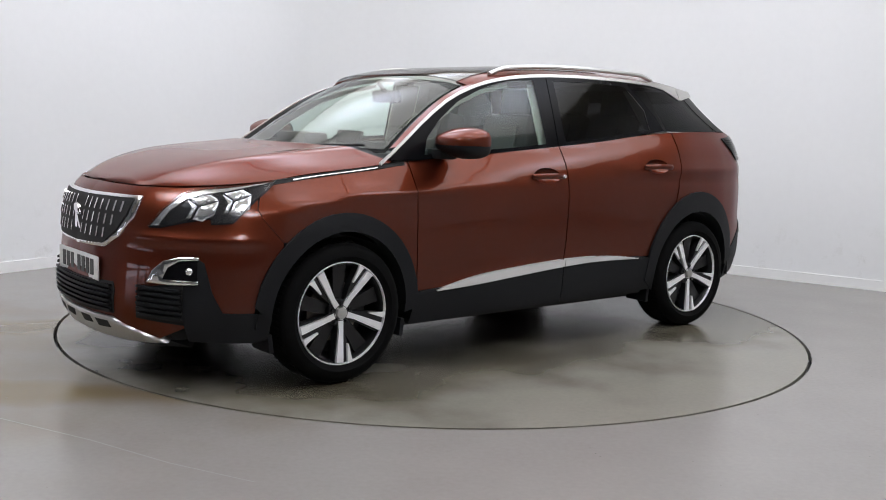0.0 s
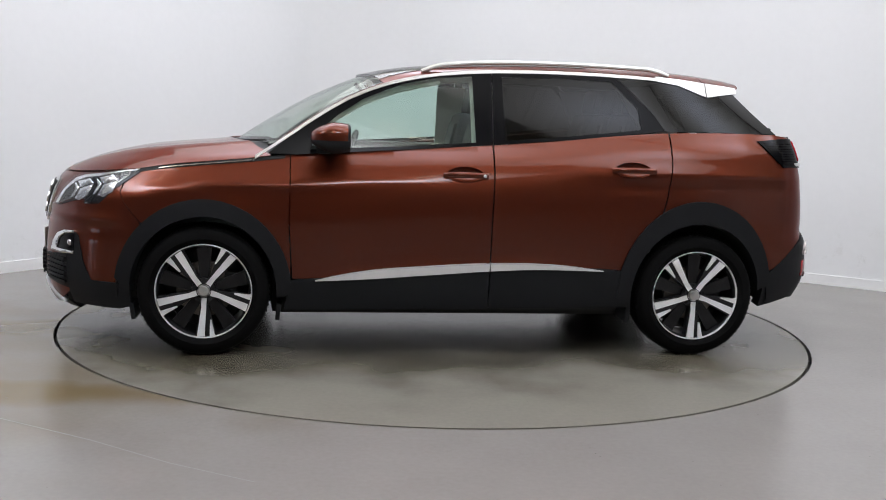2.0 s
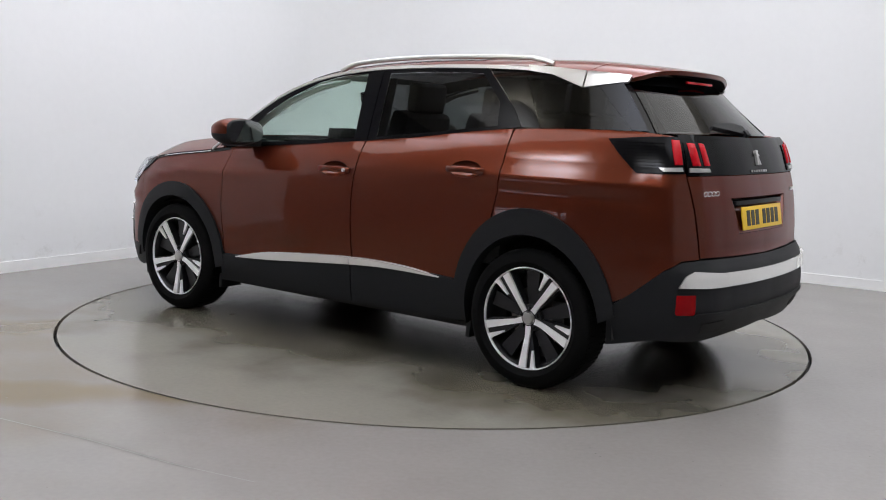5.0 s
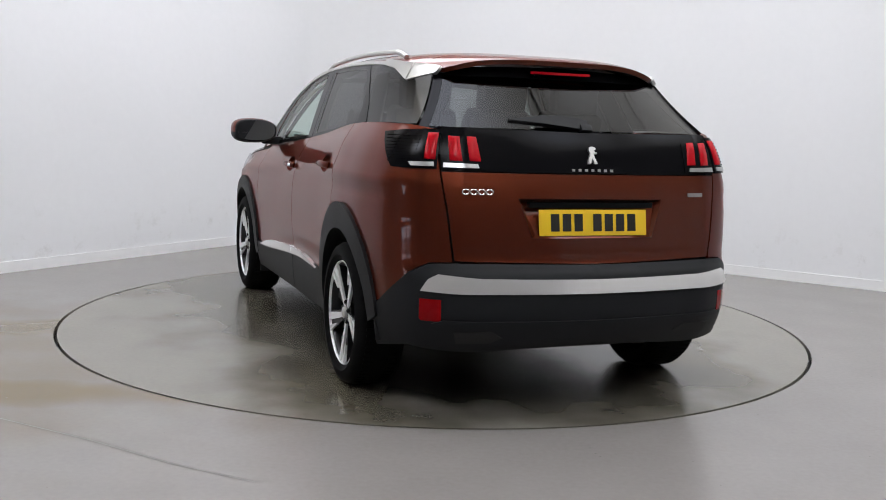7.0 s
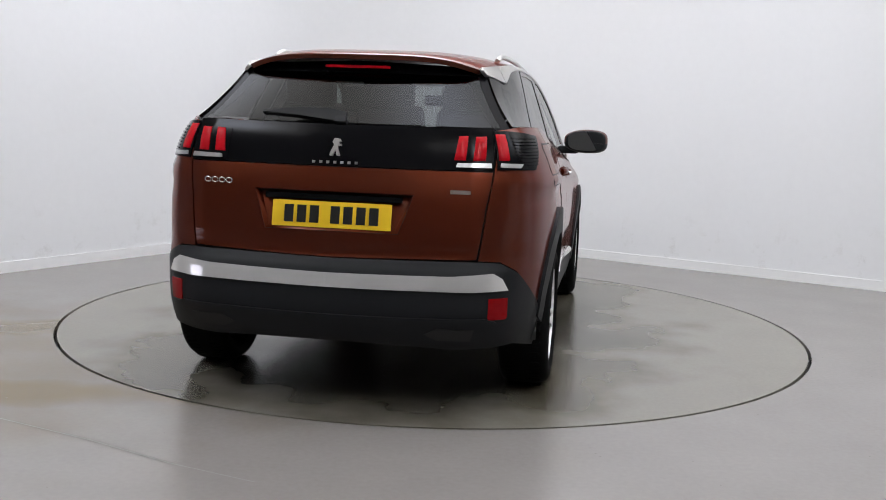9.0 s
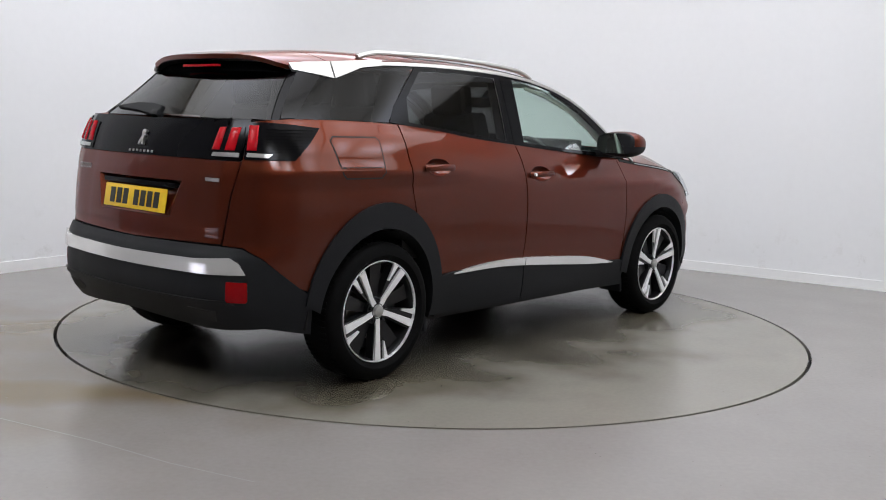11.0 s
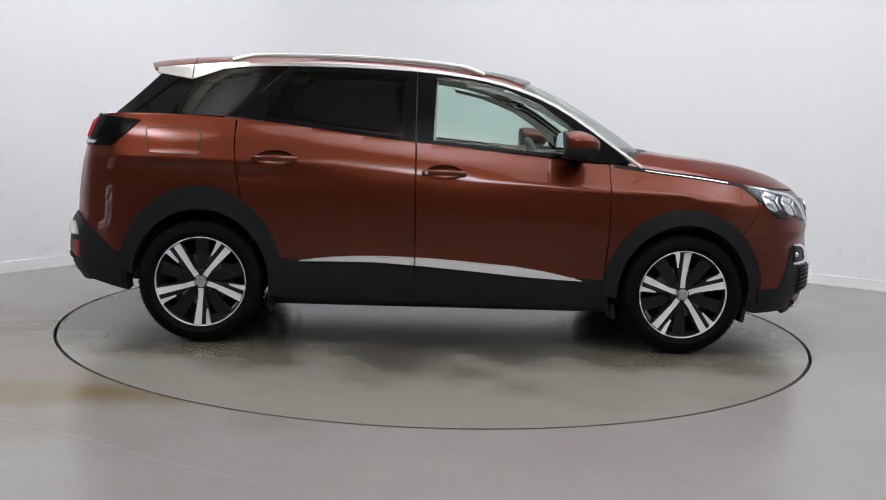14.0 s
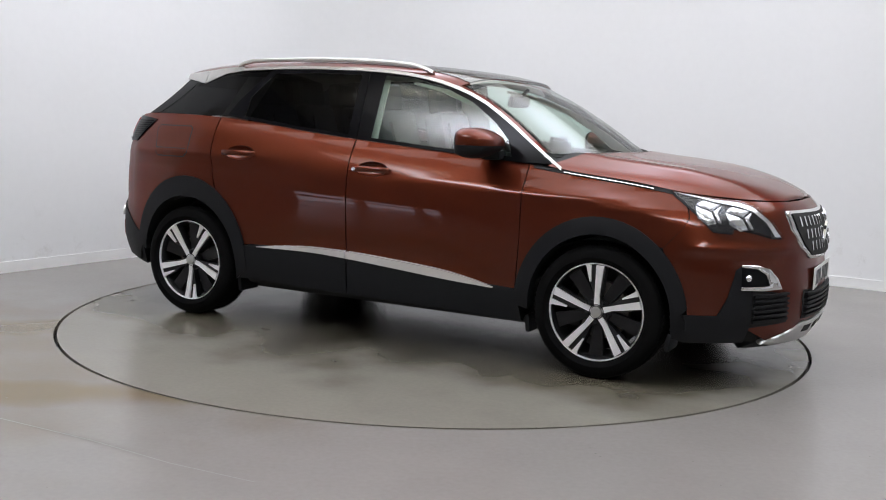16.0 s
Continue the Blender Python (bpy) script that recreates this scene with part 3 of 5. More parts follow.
def panel(name, surf, poly, mat, lift=0.0, rim=0.012, step=0.035, gap=0.0, mirror=False, both=False, dome=0.0, hole=None):
    """A panel of a surface inside an outline in its two parameters, with a rim that turns inwards.
    mirror: on the car's right. both: the left half and its mirror image in one mesh. dome: its edge lies lower by that."""
    if gap:
        poly = shrink(poly, gap)
    ring = dense(poly, step)
    a, b = np.array(ring).min(0), np.array(ring).max(0)
    pts = list(ring)
    u = a[0] + step * 0.5
    while u < b[0]:
        q = a[1] + step * 0.5
        while q < b[1]:
            if inside((u, q), ring) and not (hole and inside((u, q), hole)):
                pts.append((u, q))
            q += step
        u += step
    if dome:
        pts += shrink(ring, dome * 1.2)
    edges = []
    if hole:
        hole = dense(hole, step)
        k = len(pts)
        pts += hole
        edges = [(k + i, k + (i + 1) % len(hole)) for i in range(len(hole))]
    got = delaunay_2d_cdt([Vector(p) for p in pts], edges, [list(range(len(ring)))], 1, 1e-6)
    uv = np.array([tuple(p) for p in got[0]])
    faces = [tuple(f) for f in got[2]]
    if hole:
        faces = [f for f in faces if not inside(tuple(uv[list(f)].mean(0)), hole)]
    e = 0.004

    def place(q):
        p = surf(q[:, 0], q[:, 1])
        du = surf(q[:, 0] + e, q[:, 1]) - surf(q[:, 0] - e, q[:, 1])
        dv = surf(q[:, 0], q[:, 1] + e) - surf(q[:, 0], q[:, 1] - e)
        n = np.cross(du, dv)
        n /= np.linalg.norm(n, axis=1)[:, None] + 1e-12
        c = p - np.array([0.0, 0.0, 0.75])
        c[:, 0] *= 0.3
        if (n * c).sum() < 0:
            n = -n
        return p, n
    p, n = place(uv)
    v = p + n * lift
    r2 = np.array(ring)
    rp, rn = place(r2)
    if dome:
        d = np.array([min(math.dist(q, k) for k in ring) for q in uv]) < 1e-5
        if both:
            d &= v[:, 1] > 0.012
        v = v - n * (d * dome)[:, None]
    # face winding after the surface's normal
    f0 = faces[len(faces) // 2]
    if np.dot(np.cross(v[f0[1]] - v[f0[0]], v[f0[2]] - v[f0[0]]), n[f0[0]]) < 0:
        faces = [f[::-1] for f in faces]
    verts, norms = list(v), list(n)
    k0, m = len(verts), len(ring)
    verts += list(rp + rn * (lift - dome)) + list(rp + rn * (lift - dome - rim))
    norms += [(0, 0, 0)] * (2 * m)
    middle = [both and rp[k][1] < 0.006 for k in range(m)]
    faces += [(k0 + k, k0 + (k + 1) % m, k0 + m + (k + 1) % m, k0 + m + k) for k in range(m) if not (middle[k] and middle[(k + 1) % m])]
    if dome:
        norms = None
    V = np.array(verts)
    if both:
        V[np.abs(V[:, 1]) < 0.006, 1] = 0.0
    if mirror or both:
        V2 = V * [1, -1, 1]
        F2 = [f[::-1] for f in faces]
        N2 = None if norms is None else [(q[0], -q[1], q[2]) for q in norms]
        if mirror:
            return mesh_of(name, V2, F2, mat, True, N2)
        k = len(V)
        V = np.concatenate([V, V2])
        faces = faces + [tuple(i + k for i in f) for f in F2]
        norms = None if norms is None else list(norms) + N2
    me = mesh_of(name, V, faces, mat, True, norms)
    if both and dome:
        bm = bmesh.new()
        bm.from_mesh(me)
        bmesh.ops.remove_doubles(bm, verts=bm.verts[:], dist=0.0004)
        bm.to_mesh(me)
        bm.free()
        me.set_sharp_from_angle(angle=radians(50))
    return me


def X(x, z):
    return (s_at(z, x=x), z)


def Xs(*pts):
    return [X(*p) for p in pts]


def arch(cx, a, h, t0, t1, n=18, cz=0.338):
    return [(cx + a * math.cos(radians(t0 + (t1 - t0) * k / n)), cz + h * math.sin(radians(t0 + (t1 - t0) * k / n))) for k in range(n + 1)]


def belt(x0, x1, n=10, dz=0.0):
    return [(x0 + (x1 - x0) * k / n, float(belt_z(x0 + (x1 - x0) * k / n)) + dz) for k in range(n + 1)]


FW, RW = 1.3375, -1.3375
trim_top = smooth_curve([0.77, 0.52, 0.16, -0.17, -0.4, -0.58, -0.81], [0.404, 0.453, 0.486, 0.505, 0.507, 0.499, 0.474])
trim_low = smooth_curve([0.77, 0.52, 0.16, -0.17, -0.4, -0.58, -0.81], [0.399, 0.410, 0.437, 0.462, 0.474, 0.474, 0.470])
car = new("car")
tagged(car, "copper brown metallic five-door family SUV on the turntable", "car")


def run(curve, x0, x1, n=8, dz=0.0):
    return [(x0 + (x1 - x0) * k / n, float(curve(x0 + (x1 - x0) * k / n)) + dz) for k in range(n + 1)]


def tube(points, r, seg=8, flat=1.0):
    """A round bar along a row of points."""
    bm = bmesh.new()
    rings = []
    P = [Vector(p) for p in points]
    for i, p in enumerate(P):
        t = (P[min(i + 1, len(P) - 1)] - P[max(i - 1, 0)]).normalized()
        side = t.cross(Vector((0, 0, 1)))
        side = side.normalized() if side.length > 1e-4 else Vector((0, 1, 0))
        up = side.cross(t).normalized()
        rings.append([bm.verts.new(p + side * (r * math.cos(2 * math.pi * k / seg)) + up * (r * flat * math.sin(2 * math.pi * k / seg))) for k in range(seg)])
    for a, b in zip(rings, rings[1:]):
        for k in range(seg):
            bm.faces.new((a[k], a[(k + 1) % seg], b[(k + 1) % seg], b[k]))
    bm.faces.new(rings[0][::-1])
    bm.faces.new(rings[-1])
    return bm


def mirrored(bm):
    for p in bm.verts:
        p.co.y = -p.co.y
    bmesh.ops.reverse_faces(bm, faces=bm.faces)
    return bm


def flip(verts):
    return [(x, -y, z) for x, y, z in verts]


# ---- body sides ----
def cup_ring(cx, cz, r, n=28):
    return [(cx + 0.100 * r * math.cos(2 * math.pi * j / n), cz + 0.043 * r * math.sin(2 * math.pi * j / n)) for j in range(n)]


def cup_edge(cx, cz):
    return Xs(*cup_ring(cx, cz, 1.0))


def handle_cup(cx, cz, right):
    """A bowl sunk into the door skin behind a handle."""
    sg, bm, rings = (-1 if right else 1), bmesh.new(), []
    for r in (1.0, 0.93, 0.8, 0.6, 0.35):
        row = []
        for q in Xs(*cup_ring(cx, cz, r)):
            p = skin(*q)
            row.append(bm.verts.new((p[0], sg * (p[1] - 0.034 * (1 - r ** 3) ** 0.8), p[2])))
        rings.append(row)
    for a, b in zip(rings, rings[1:]):
        for j in range(len(a)):
            bm.faces.new((a[j], a[(j + 1) % len(a)], b[(j + 1) % len(a)], b[j]))
    bm.faces.new(rings[-1])
    return bm_mesh("handle_cup", bm, M_PAINT, True, 60)


def body_side(right):
    k = dict(mirror=right)
    sg = -1 if right else 1
    wing = Xs(*belt(0.905, 1.70, 12)) + Xs((1.735, 0.90), (1.76, 0.84), (1.74, 0.79), (1.657, 0.69)) + Xs(*arch(FW, 0.447, 0.475, 48, 172, 16)) + Xs((0.893, 0.45), (0.906, 0.686), (0.905, 0.98))
    part("front_wing", panel("front_wing", skin, wing, M_PAINT, gap=0.0009, **k), car)
    fd = Xs(*belt(0.90, -0.175, 12)[::-1]) + Xs((0.902, 0.98), (0.903, 0.686), (0.888, 0.45), (0.885, 0.405)) + Xs(*run(trim_low, 0.77, -0.17, dz=0.01)) + Xs((-0.168, 0.7), (-0.176, 1.0))
    door = part("front_door", panel("front_door", skin, fd, M_PAINT, gap=0.0014, hole=cup_edge(-0.02, 0.975), **k), car)
    rd = Xs(*belt(-0.182, -1.157, 12)) + Xs((-1.158, 1.067), (-1.138, 0.896), (-1.122, 0.83)) + Xs(*arch(RW, 0.447, 0.525, 60, 15, 8)) + Xs((-0.87, 0.478)) + Xs(*run(trim_low, -0.80, -0.174, dz=0.01)) + Xs((-0.173, 0.7), (-0.181, 1.0))
    rdoor = part("rear_door", panel("rear_door", skin, rd, M_PAINT, gap=0.0014, hole=cup_edge(-0.94, 1.025), **k), car)
    qp = Xs(*belt(-1.163, -1.80, 8)) + [(5.02, 1.235), (5.13, 1.225), (5.19, 1.06), (5.235, 0.9), (5.275, 0.68), (5.17, 0.675), (5.08, 0.632)] + Xs((-1.83, 0.50)) + Xs(*arch(RW, 0.447, 0.525, 165, 61, 16)) + Xs((-1.141, 0.896), (-1.162, 1.067))
    part("rear_quarter", panel("rear_quarter", skin, qp, M_PAINT, gap=0.002, **k), car)
    # claddings
    for name, cx, h, hi, t0, t1 in (("front_arch_cladding", FW, 0.478, 0.392, 8, 181), ("rear_arch_cladding", RW, 0.528, 0.405, -1, 172)):
        ring = Xs(*arch(cx, 0.45, h, t0, t1, 26)) + Xs(*arch(cx, 0.372, hi, t1 + 3, t0 - 10, 26))
        part(name, panel(name, skin, ring, M_BLACK, lift=0.016, rim=0.07, step=0.03, **k), car, "black textured wheel arch cladding")
    low = Xs((0.925, 0.24), (0.90, 0.40)) + Xs(*run(trim_low, 0.77, -0.165, dz=0.012)) + Xs((-0.165, 0.255))
    cl = part("door_cladding", panel("door_cladding", skin, low, M_BLACK, lift=0.012, rim=0.05, **k), door, "black textured door cladding")
    low = Xs((-0.173, 0.255)) + Xs(*run(trim_low, -0.173, -0.80, dz=0.012)) + Xs((-0.90, 0.47), (-0.93, 0.42), (-0.95, 0.27))
    part("door_cladding", panel("door_cladding", skin, low, M_BLACK, lift=0.012, rim=0.05, **k), rdoor, "black textured door cladding")
    for d, x0, x1 in ((door, 0.765, -0.166), (rdoor, -0.173, -0.80)):
        sp = Xs(*run(trim_top, x0, x1, 10)) + Xs(*run(trim_low, x1, x0, 10))
        part("chrome_trim", panel("chrome_trim", skin, sp, M_SPEAR, lift=0.022, rim=0.02, step=0.025, **k), d, "polished chrome spear trim")
    # handles
    for d, hx, hz, key in ((door, -0.02, 0.978, True), (rdoor, -0.94, 1.028, False)):
        part("handle_cup", handle_cup(hx, hz - 0.003, right), d)
        pts = []
        for j in range(13):
            q = j / 12
            x = hx + 0.115 - 0.235 * q
            y = float(skin(*X(x, hz))[1]) + 0.008 + 0.026 * math.sin(math.pi * min(1, max(0, q))) ** 0.5
            pts.append((x, sg * y, hz - 0.006 + 0.004 * math.sin(math.pi * q)))
        handle = part("door_handle", bm_mesh("door_handle", tube(pts, 0.0095, 10, 1.7), M_PAINT), d, "copper painted pull handle")
        if key:
            p = pts[11]
            bm = lathe([(0.0001, 0.012), (0.009, 0.012), (0.010, 0.0)], 16)
            part("key_lock", bm_mesh("key_lock", bm, M_SPEAR), handle, "small round silver key lock", pose(p[0], p[1] + sg * 0.008, p[2], 0, 0, 180 if right else 0))
    # glasshouse
    def cab(name, poly, mat, lift, parent, label="", rim=0.006, step=0.04):
        return part(name, panel(name, cabin, poly, mat, lift, rim, step, mirror=right), parent, label)
    bl = lambda x: float(belt_z(x))
    cz = lambda x: float(cant_z(x))
    win = [(0.80, bl(0.80) + 0.022), (0.770, 1.165), (0.665, 1.262), (0.52, 1.360), (0.31, 1.445), (0.12, 1.487), (-0.07, 1.502), (-0.085, bl(-0.085) + 0.018), (0.3, bl(0.3) + 0.018)]
    cab("side_window", win, M_CLEAR, 0.0, door, "clear green-tinted front door window")
    win2 = [(-0.245, bl(-0.245) + 0.018), (-0.235, 1.502), (-0.55, 1.511), (-0.86, 1.503), (-1.003, 1.361), (-1.02, bl(-1.02) + 0.02), (-0.6, bl(-0.6) + 0.018)]
    cab("side_window", win2, M_DARKGLASS, 0.0, rdoor, "dark tinted rear door window")
    # gloss black frames round the panes
    def frame_ring(name, outer, inner, mat, parent, label):
        """A flat frame: an outline with the pane's opening left free."""
        return part(name, panel(name, cabin, outer, mat, 0.003, 0.008, 0.04, mirror=right, hole=inner), parent, label)
    outer = [(1.02, bl(1.02) + 0.018)] + [(x, cz(x) - 0.014) for x in (0.946, 0.86, 0.771, 0.69, 0.595, 0.47, 0.358, 0.24, 0.117, -0.03, -0.178)] + [(-0.178, bl(-0.178)), (0.2, bl(0.2)), (0.6, bl(0.6)), (0.85, bl(0.85))]
    frame_ring("window_frame", outer, win, M_GLOSS, door, "gloss black window surround")
    outer = [(-0.184, cz(-0.184) - 0.014), (-0.5, cz(-0.5) - 0.014), (-0.885, cz(-0.885) - 0.014), (-1.02, 1.40), (-1.10, 1.325), (-1.158, bl(-1.158) + 0.008), (-1.0, bl(-1.0)), (-0.6, bl(-0.6)), (-0.184, bl(-0.184))]
    frame_ring("window_frame", outer, win2, M_GLOSS, rdoor, "gloss black window surround")
    q = [(-0.893, cz(-0.893) - 0.014), (-1.12, cz(-1.12) - 0.014), (-1.26, 1.502), (-1.435, 1.436), (-1.615, 1.464), (-1.728, 1.343), (-1.828, 1.240), (-1.5, 1.244), (-1.166, bl(-1.166) + 0.006), (-1.03, 1.40)]
    cab("quarter_window", q, M_DARKGLASS, 0.001, car, "dark tinted rear quarter window")
    pil = [(-1.50, 1.452), (-1.612, 1.463), (-1.727, 1.343), (-1.827, 1.241), (-1.745, 1.2435), (-1.63, 1.335)]
    cab("rear_pillar", pil, M_PIANO, 0.003, car, "piano black rear pillar beside the rear window", 0.012)
    # silver line along the roof edge down to the scuttle
    xs = [1.085, 1.0, 0.9, 0.8, 0.7, 0.6, 0.5, 0.4, 0.3, 0.2, 0.1, -0.05, -0.2, -0.4, -0.6, -0.8, -1.0, -1.12]
    strip = [(x, cz(x) + 0.004) for x in xs] + [(x, cz(x) - 0.013) for x in xs[::-1]]
    cab("roof_line_trim", strip, M_SATIN, 0.006, car, "satin silver line along the roof edge", 0.012, 0.03)
    fin = [(-1.12, cz(-1.12) + 0.012), (-1.25, cz(-1.25) + 0.013), (-1.425, cz(-1.425) + 0.013), (-1.428, 1.438), (-1.26, 1.498), (-1.12, cz(-1.12) - 0.014)]
    cab("roof_fin", fin, M_SATIN, 0.007, car, "satin silver rear pillar fin", 0.015)
    fin = [(-1.432, cz(-1.43) + 0.013), (-1.55, cz(-1.55) + 0.013), (-1.64, cz(-1.64) + 0.012), (-1.635, 1.466), (-1.60, 1.462), (-1.435, 1.438)]
    cab("spoiler_fin", fin, M_SATIN, 0.007, car, "satin silver spoiler fin", 0.015)
    # painted pillar between the windscreen and the silver line
    V, F, n = [], [], 14
    for j in range(n + 1):
        t = j / n
        a = screen(t, 1.0)
        x = a[0] * 0.98
        b = cabin(x, cz(x) + 0.004) + np.array([0, 0.004, 0])
        mid = a * 0.62 + b * 0.38 + np.array([0.006, 0.010, 0.008])
        for p in (a, mid, b):
            V.append((p[0], sg * p[1], p[2]))
    for c, name, mat, label in ((1, "windscreen_pillar", M_PAINT, ""), (0, "windscreen_seal", M_GLOSS, "black windscreen edge seal")):
        F = [(3 * j + c, 3 * j + c + 1, 3 * j + c + 4, 3 * j + c + 3) for j in range(n)]
        if not right:
            F = [f[::-1] for f in F]
        part(name, mesh_of(name, V, F, mat), car, label)
    # roof rail: a bar on two feet
    pts = []
    for j in range(25):
        x = 0.20 - 1.42 * j / 24
        lift = 0.024 * min(1, math.sin(math.pi * j / 24) * 4) ** 0.7
        rp = roof(np.array(x), np.array(0.90))
        pts.append((x, sg * float(rp[1]), float(rp[2]) + 0.006 + lift))
    part("roof_rail", bm_mesh("roof_rail", tube(pts, 0.013, 10), M_SATIN), car, "satin silver roof rail")
    # wing line: black gap filler with a chrome strip
    V = Xs(*belt(0.93, 1.66, 14, -0.016)) + Xs(*belt(1.66, 0.93, 14, 0.002))
    part("bonnet_seal", panel("bonnet_seal", skin, V, M_VOID, lift=0.003, rim=0.02, mirror=right), car)
    V = Xs(*belt(1.10, 1.57, 10, -0.0125)) + Xs(*belt(1.57, 1.10, 10, -0.0085))
    part("wing_strip", panel("wing_strip", skin, V, M_CHROME, lift=0.007, rim=0.006, step=0.02, mirror=right), car, "thin chrome strip below the bonnet edge")
    # front lamp
    outline = [(1.425, 0.956), (1.284, 0.940), (1.144, 0.927), (1.003, 0.915), (0.910, 0.895), (0.827, 0.83), (0.758, 0.742), (0.827, 0.745), (0.941, 0.772), (1.064, 0.792), (1.070, 0.768), (1.176, 0.775), (1.284, 0.86)]
    back = part("headlight", panel("headlight", skin, outline, M_LAMPBED, lift=0.004, rim=0.02, step=0.03, mirror=right), car, "clear swept-back headlight with chrome inside")
    for cx, cz_ in ((1.205, 0.868), (1.025, 0.842)):
        # a clawed reflector: bent bright facets round a dark notch
        for pts, up in (([(-0.075, 0.032), (0.03, 0.052), (0.075, 0.030), (-0.02, 0.004)], 0.012), ([(-0.02, 0.000), (0.075, 0.026), (0.06, -0.030), (0.0, -0.060), (-0.045, -0.052)], 0.010),
                        ([(-0.085, 0.026), (-0.03, 0.002), (-0.055, -0.050), (-0.075, -0.050), (-0.055, -0.010)], 0.016)):
            f = [(cx + a, cz_ + b) for a, b in pts]
            part("reflector", panel("reflector", skin, f, M_LAMPIN, lift=up, rim=0.010, step=0.02, mirror=right, dome=0.004), back, "chrome reflector facet")
    f = [(1.398, 0.950), (1.144, 0.920), (1.003, 0.908), (0.920, 0.888), (0.842, 0.83), (0.775, 0.752), (0.816, 0.755), (0.863, 0.82), (0.935, 0.872), (1.013, 0.893), (1.144, 0.908)]
    part("daylight_strip", panel("daylight_strip", skin, f, M_LAMPIN, lift=0.012, rim=0.01, step=0.03, mirror=right), back, "bright light guide strip")
    part("lens", panel("lens", skin, shrink(outline, 0.003), M_LENS, lift=0.022, rim=0.018, step=0.03, mirror=right), back, "clear lens")
    # black bumper corner with fog lamp and vent
    blk = [(0.703, 0.335), (0.946, 0.318), (0.961, 0.245), (1.30, 0.235), (1.365, 0.25), (1.375, 0.36), (1.33, 0.372), (1.130, 0.378), (1.080, 0.47), (1.044, 0.60), (1.013, 0.617), (0.961, 0.60), (0.946, 0.505), (0.720, 0.478)]
    part("bumper_corner", panel("bumper_corner", skin, blk, M_BLACK, lift=0.006, rim=0.02, mirror=right), car, "black plastic bumper corner")
    vent = [(0.728, 0.470), (0.946, 0.498), (0.946, 0.330), (0.714, 0.350)]
    part("side_vent", panel("side_vent", skin, vent, M_VOID, lift=0.008, rim=0.01, mirror=right), car, "dark side air vent")
    for j in range(6):
        z = 0.355 + 0.024 * j
        f = [(0.721, z), (0.941, z - 0.008), (0.941, z + 0.004), (0.721, z + 0.011)]
        part("vent_slat", panel("vent_slat", skin, f, M_BLACK, lift=0.022, rim=0.02, step=0.05, mirror=right), car)
    fog = [(0.785, 0.512), (0.816, 0.555), (0.863, 0.592), (0.930, 0.610), (1.013, 0.612), (1.013, 0.516), (0.910, 0.512)]
    fl = part("fog_lamp", panel("fog_lamp", skin, fog, M_GLOSS, lift=0.010, rim=0.02, mirror=right), car, "fog lamp in a chrome bracket")
    ch = [(0.771, 0.503), (0.801, 0.556), (0.853, 0.600), (0.925, 0.620), (1.018, 0.624), (1.018, 0.612), (0.930, 0.604), (0.878, 0.575), (0.853, 0.522), (0.920, 0.520), (1.018, 0.520), (1.018, 0.506), (0.899, 0.500)]
    part("fog_bracket", panel("fog_bracket", skin, ch, M_CHROME, lift=0.018, rim=0.018, step=0.025, mirror=right, dome=0.003), fl, "chrome fog lamp bracket")
    c = skin(0.975, 0.562)
    bm = bmesh.new()
    bmesh.ops.create_uvsphere(bm, u_segments=20, v_segments=10, radius=0.019)
    part("fog_lens", bm_mesh("fog_lens", bm, M_LAMPIN), fl, "round fog lamp lens", pose(c[0], sg * c[1], c[2]))
    # tail lamp: dark wrap-round body with three red claws, two of them on the tailgate
    tl = [(4.775, 1.203), (4.93, 1.216), (5.06, 1.222), (5.165, 1.220), (5.178, 1.058), (4.93, 1.058), (4.85, 1.13)]
    lamp = part("tail_light", panel("tail_light", skin, tl, M_GLOSS, lift=0.008, rim=0.02, gap=0.002, mirror=right), car, "smoked wrap-round tail light with red claws")
    for a in ((5.108, 5.16, 5.165, 5.125),):
        f = [(a[0] - 0.02, 1.205), (a[1] - 0.005, 1.205), (a[2] - 0.003, 1.098), (a[3] - 0.02, 1.098)]
        part("claw", panel("claw", skin, f, M_RED, lift=0.013, rim=0.012, step=0.03, mirror=right, dome=0.003), lamp, "red lit claw segment")
    for j in range(9):
        z = 1.080 + 0.0135 * j
        a = 4.905 - 0.011 * j
        part("rib", panel("rib", skin, [(a, z), (5.055, z), (5.055, z + 0.005), (a - 0.004, z + 0.005)], M_GLOSS, lift=0.0115, rim=0.006, step=0.05, mirror=right), lamp)
    f = [(5.03, 1.084), (5.155, 1.087), (5.160, 1.070), (5.05, 1.068)]
    part("lamp_foot", panel("lamp_foot", skin, f, M_SILVER, lift=0.013, rim=0.01, step=0.03, mirror=right), lamp, "pale ribbed lamp foot")
    tg = [(5.185, 1.200), (5.42, 1.192), (5.42, 1.058), (5.192, 1.058)]
    gl = part("tailgate_light", panel("tailgate_light", skin, tg, M_GLOSS, lift=0.009, rim=0.02, gap=0.002, mirror=right), car, "smoked tailgate light with red claws")
    for o in (5.212, 5.318):
        f = [(o, 1.194), (o + 0.062, 1.192), (o + 0.084, 1.094), (o + 0.022, 1.095)]
        part("claw", panel("claw", skin, f, M_RED, lift=0.014, rim=0.012, step=0.03, mirror=right, dome=0.003), gl, "red lit claw segment")
    f = [(5.205, 1.085), (5.385, 1.082), (5.392, 1.066), (5.205, 1.066)]
    part("reversing_lens", panel("reversing_lens", skin, f, M_SILVER, lift=0.014, rim=0.01, step=0.03, mirror=right), gl, "pale ribbed reversing lens")
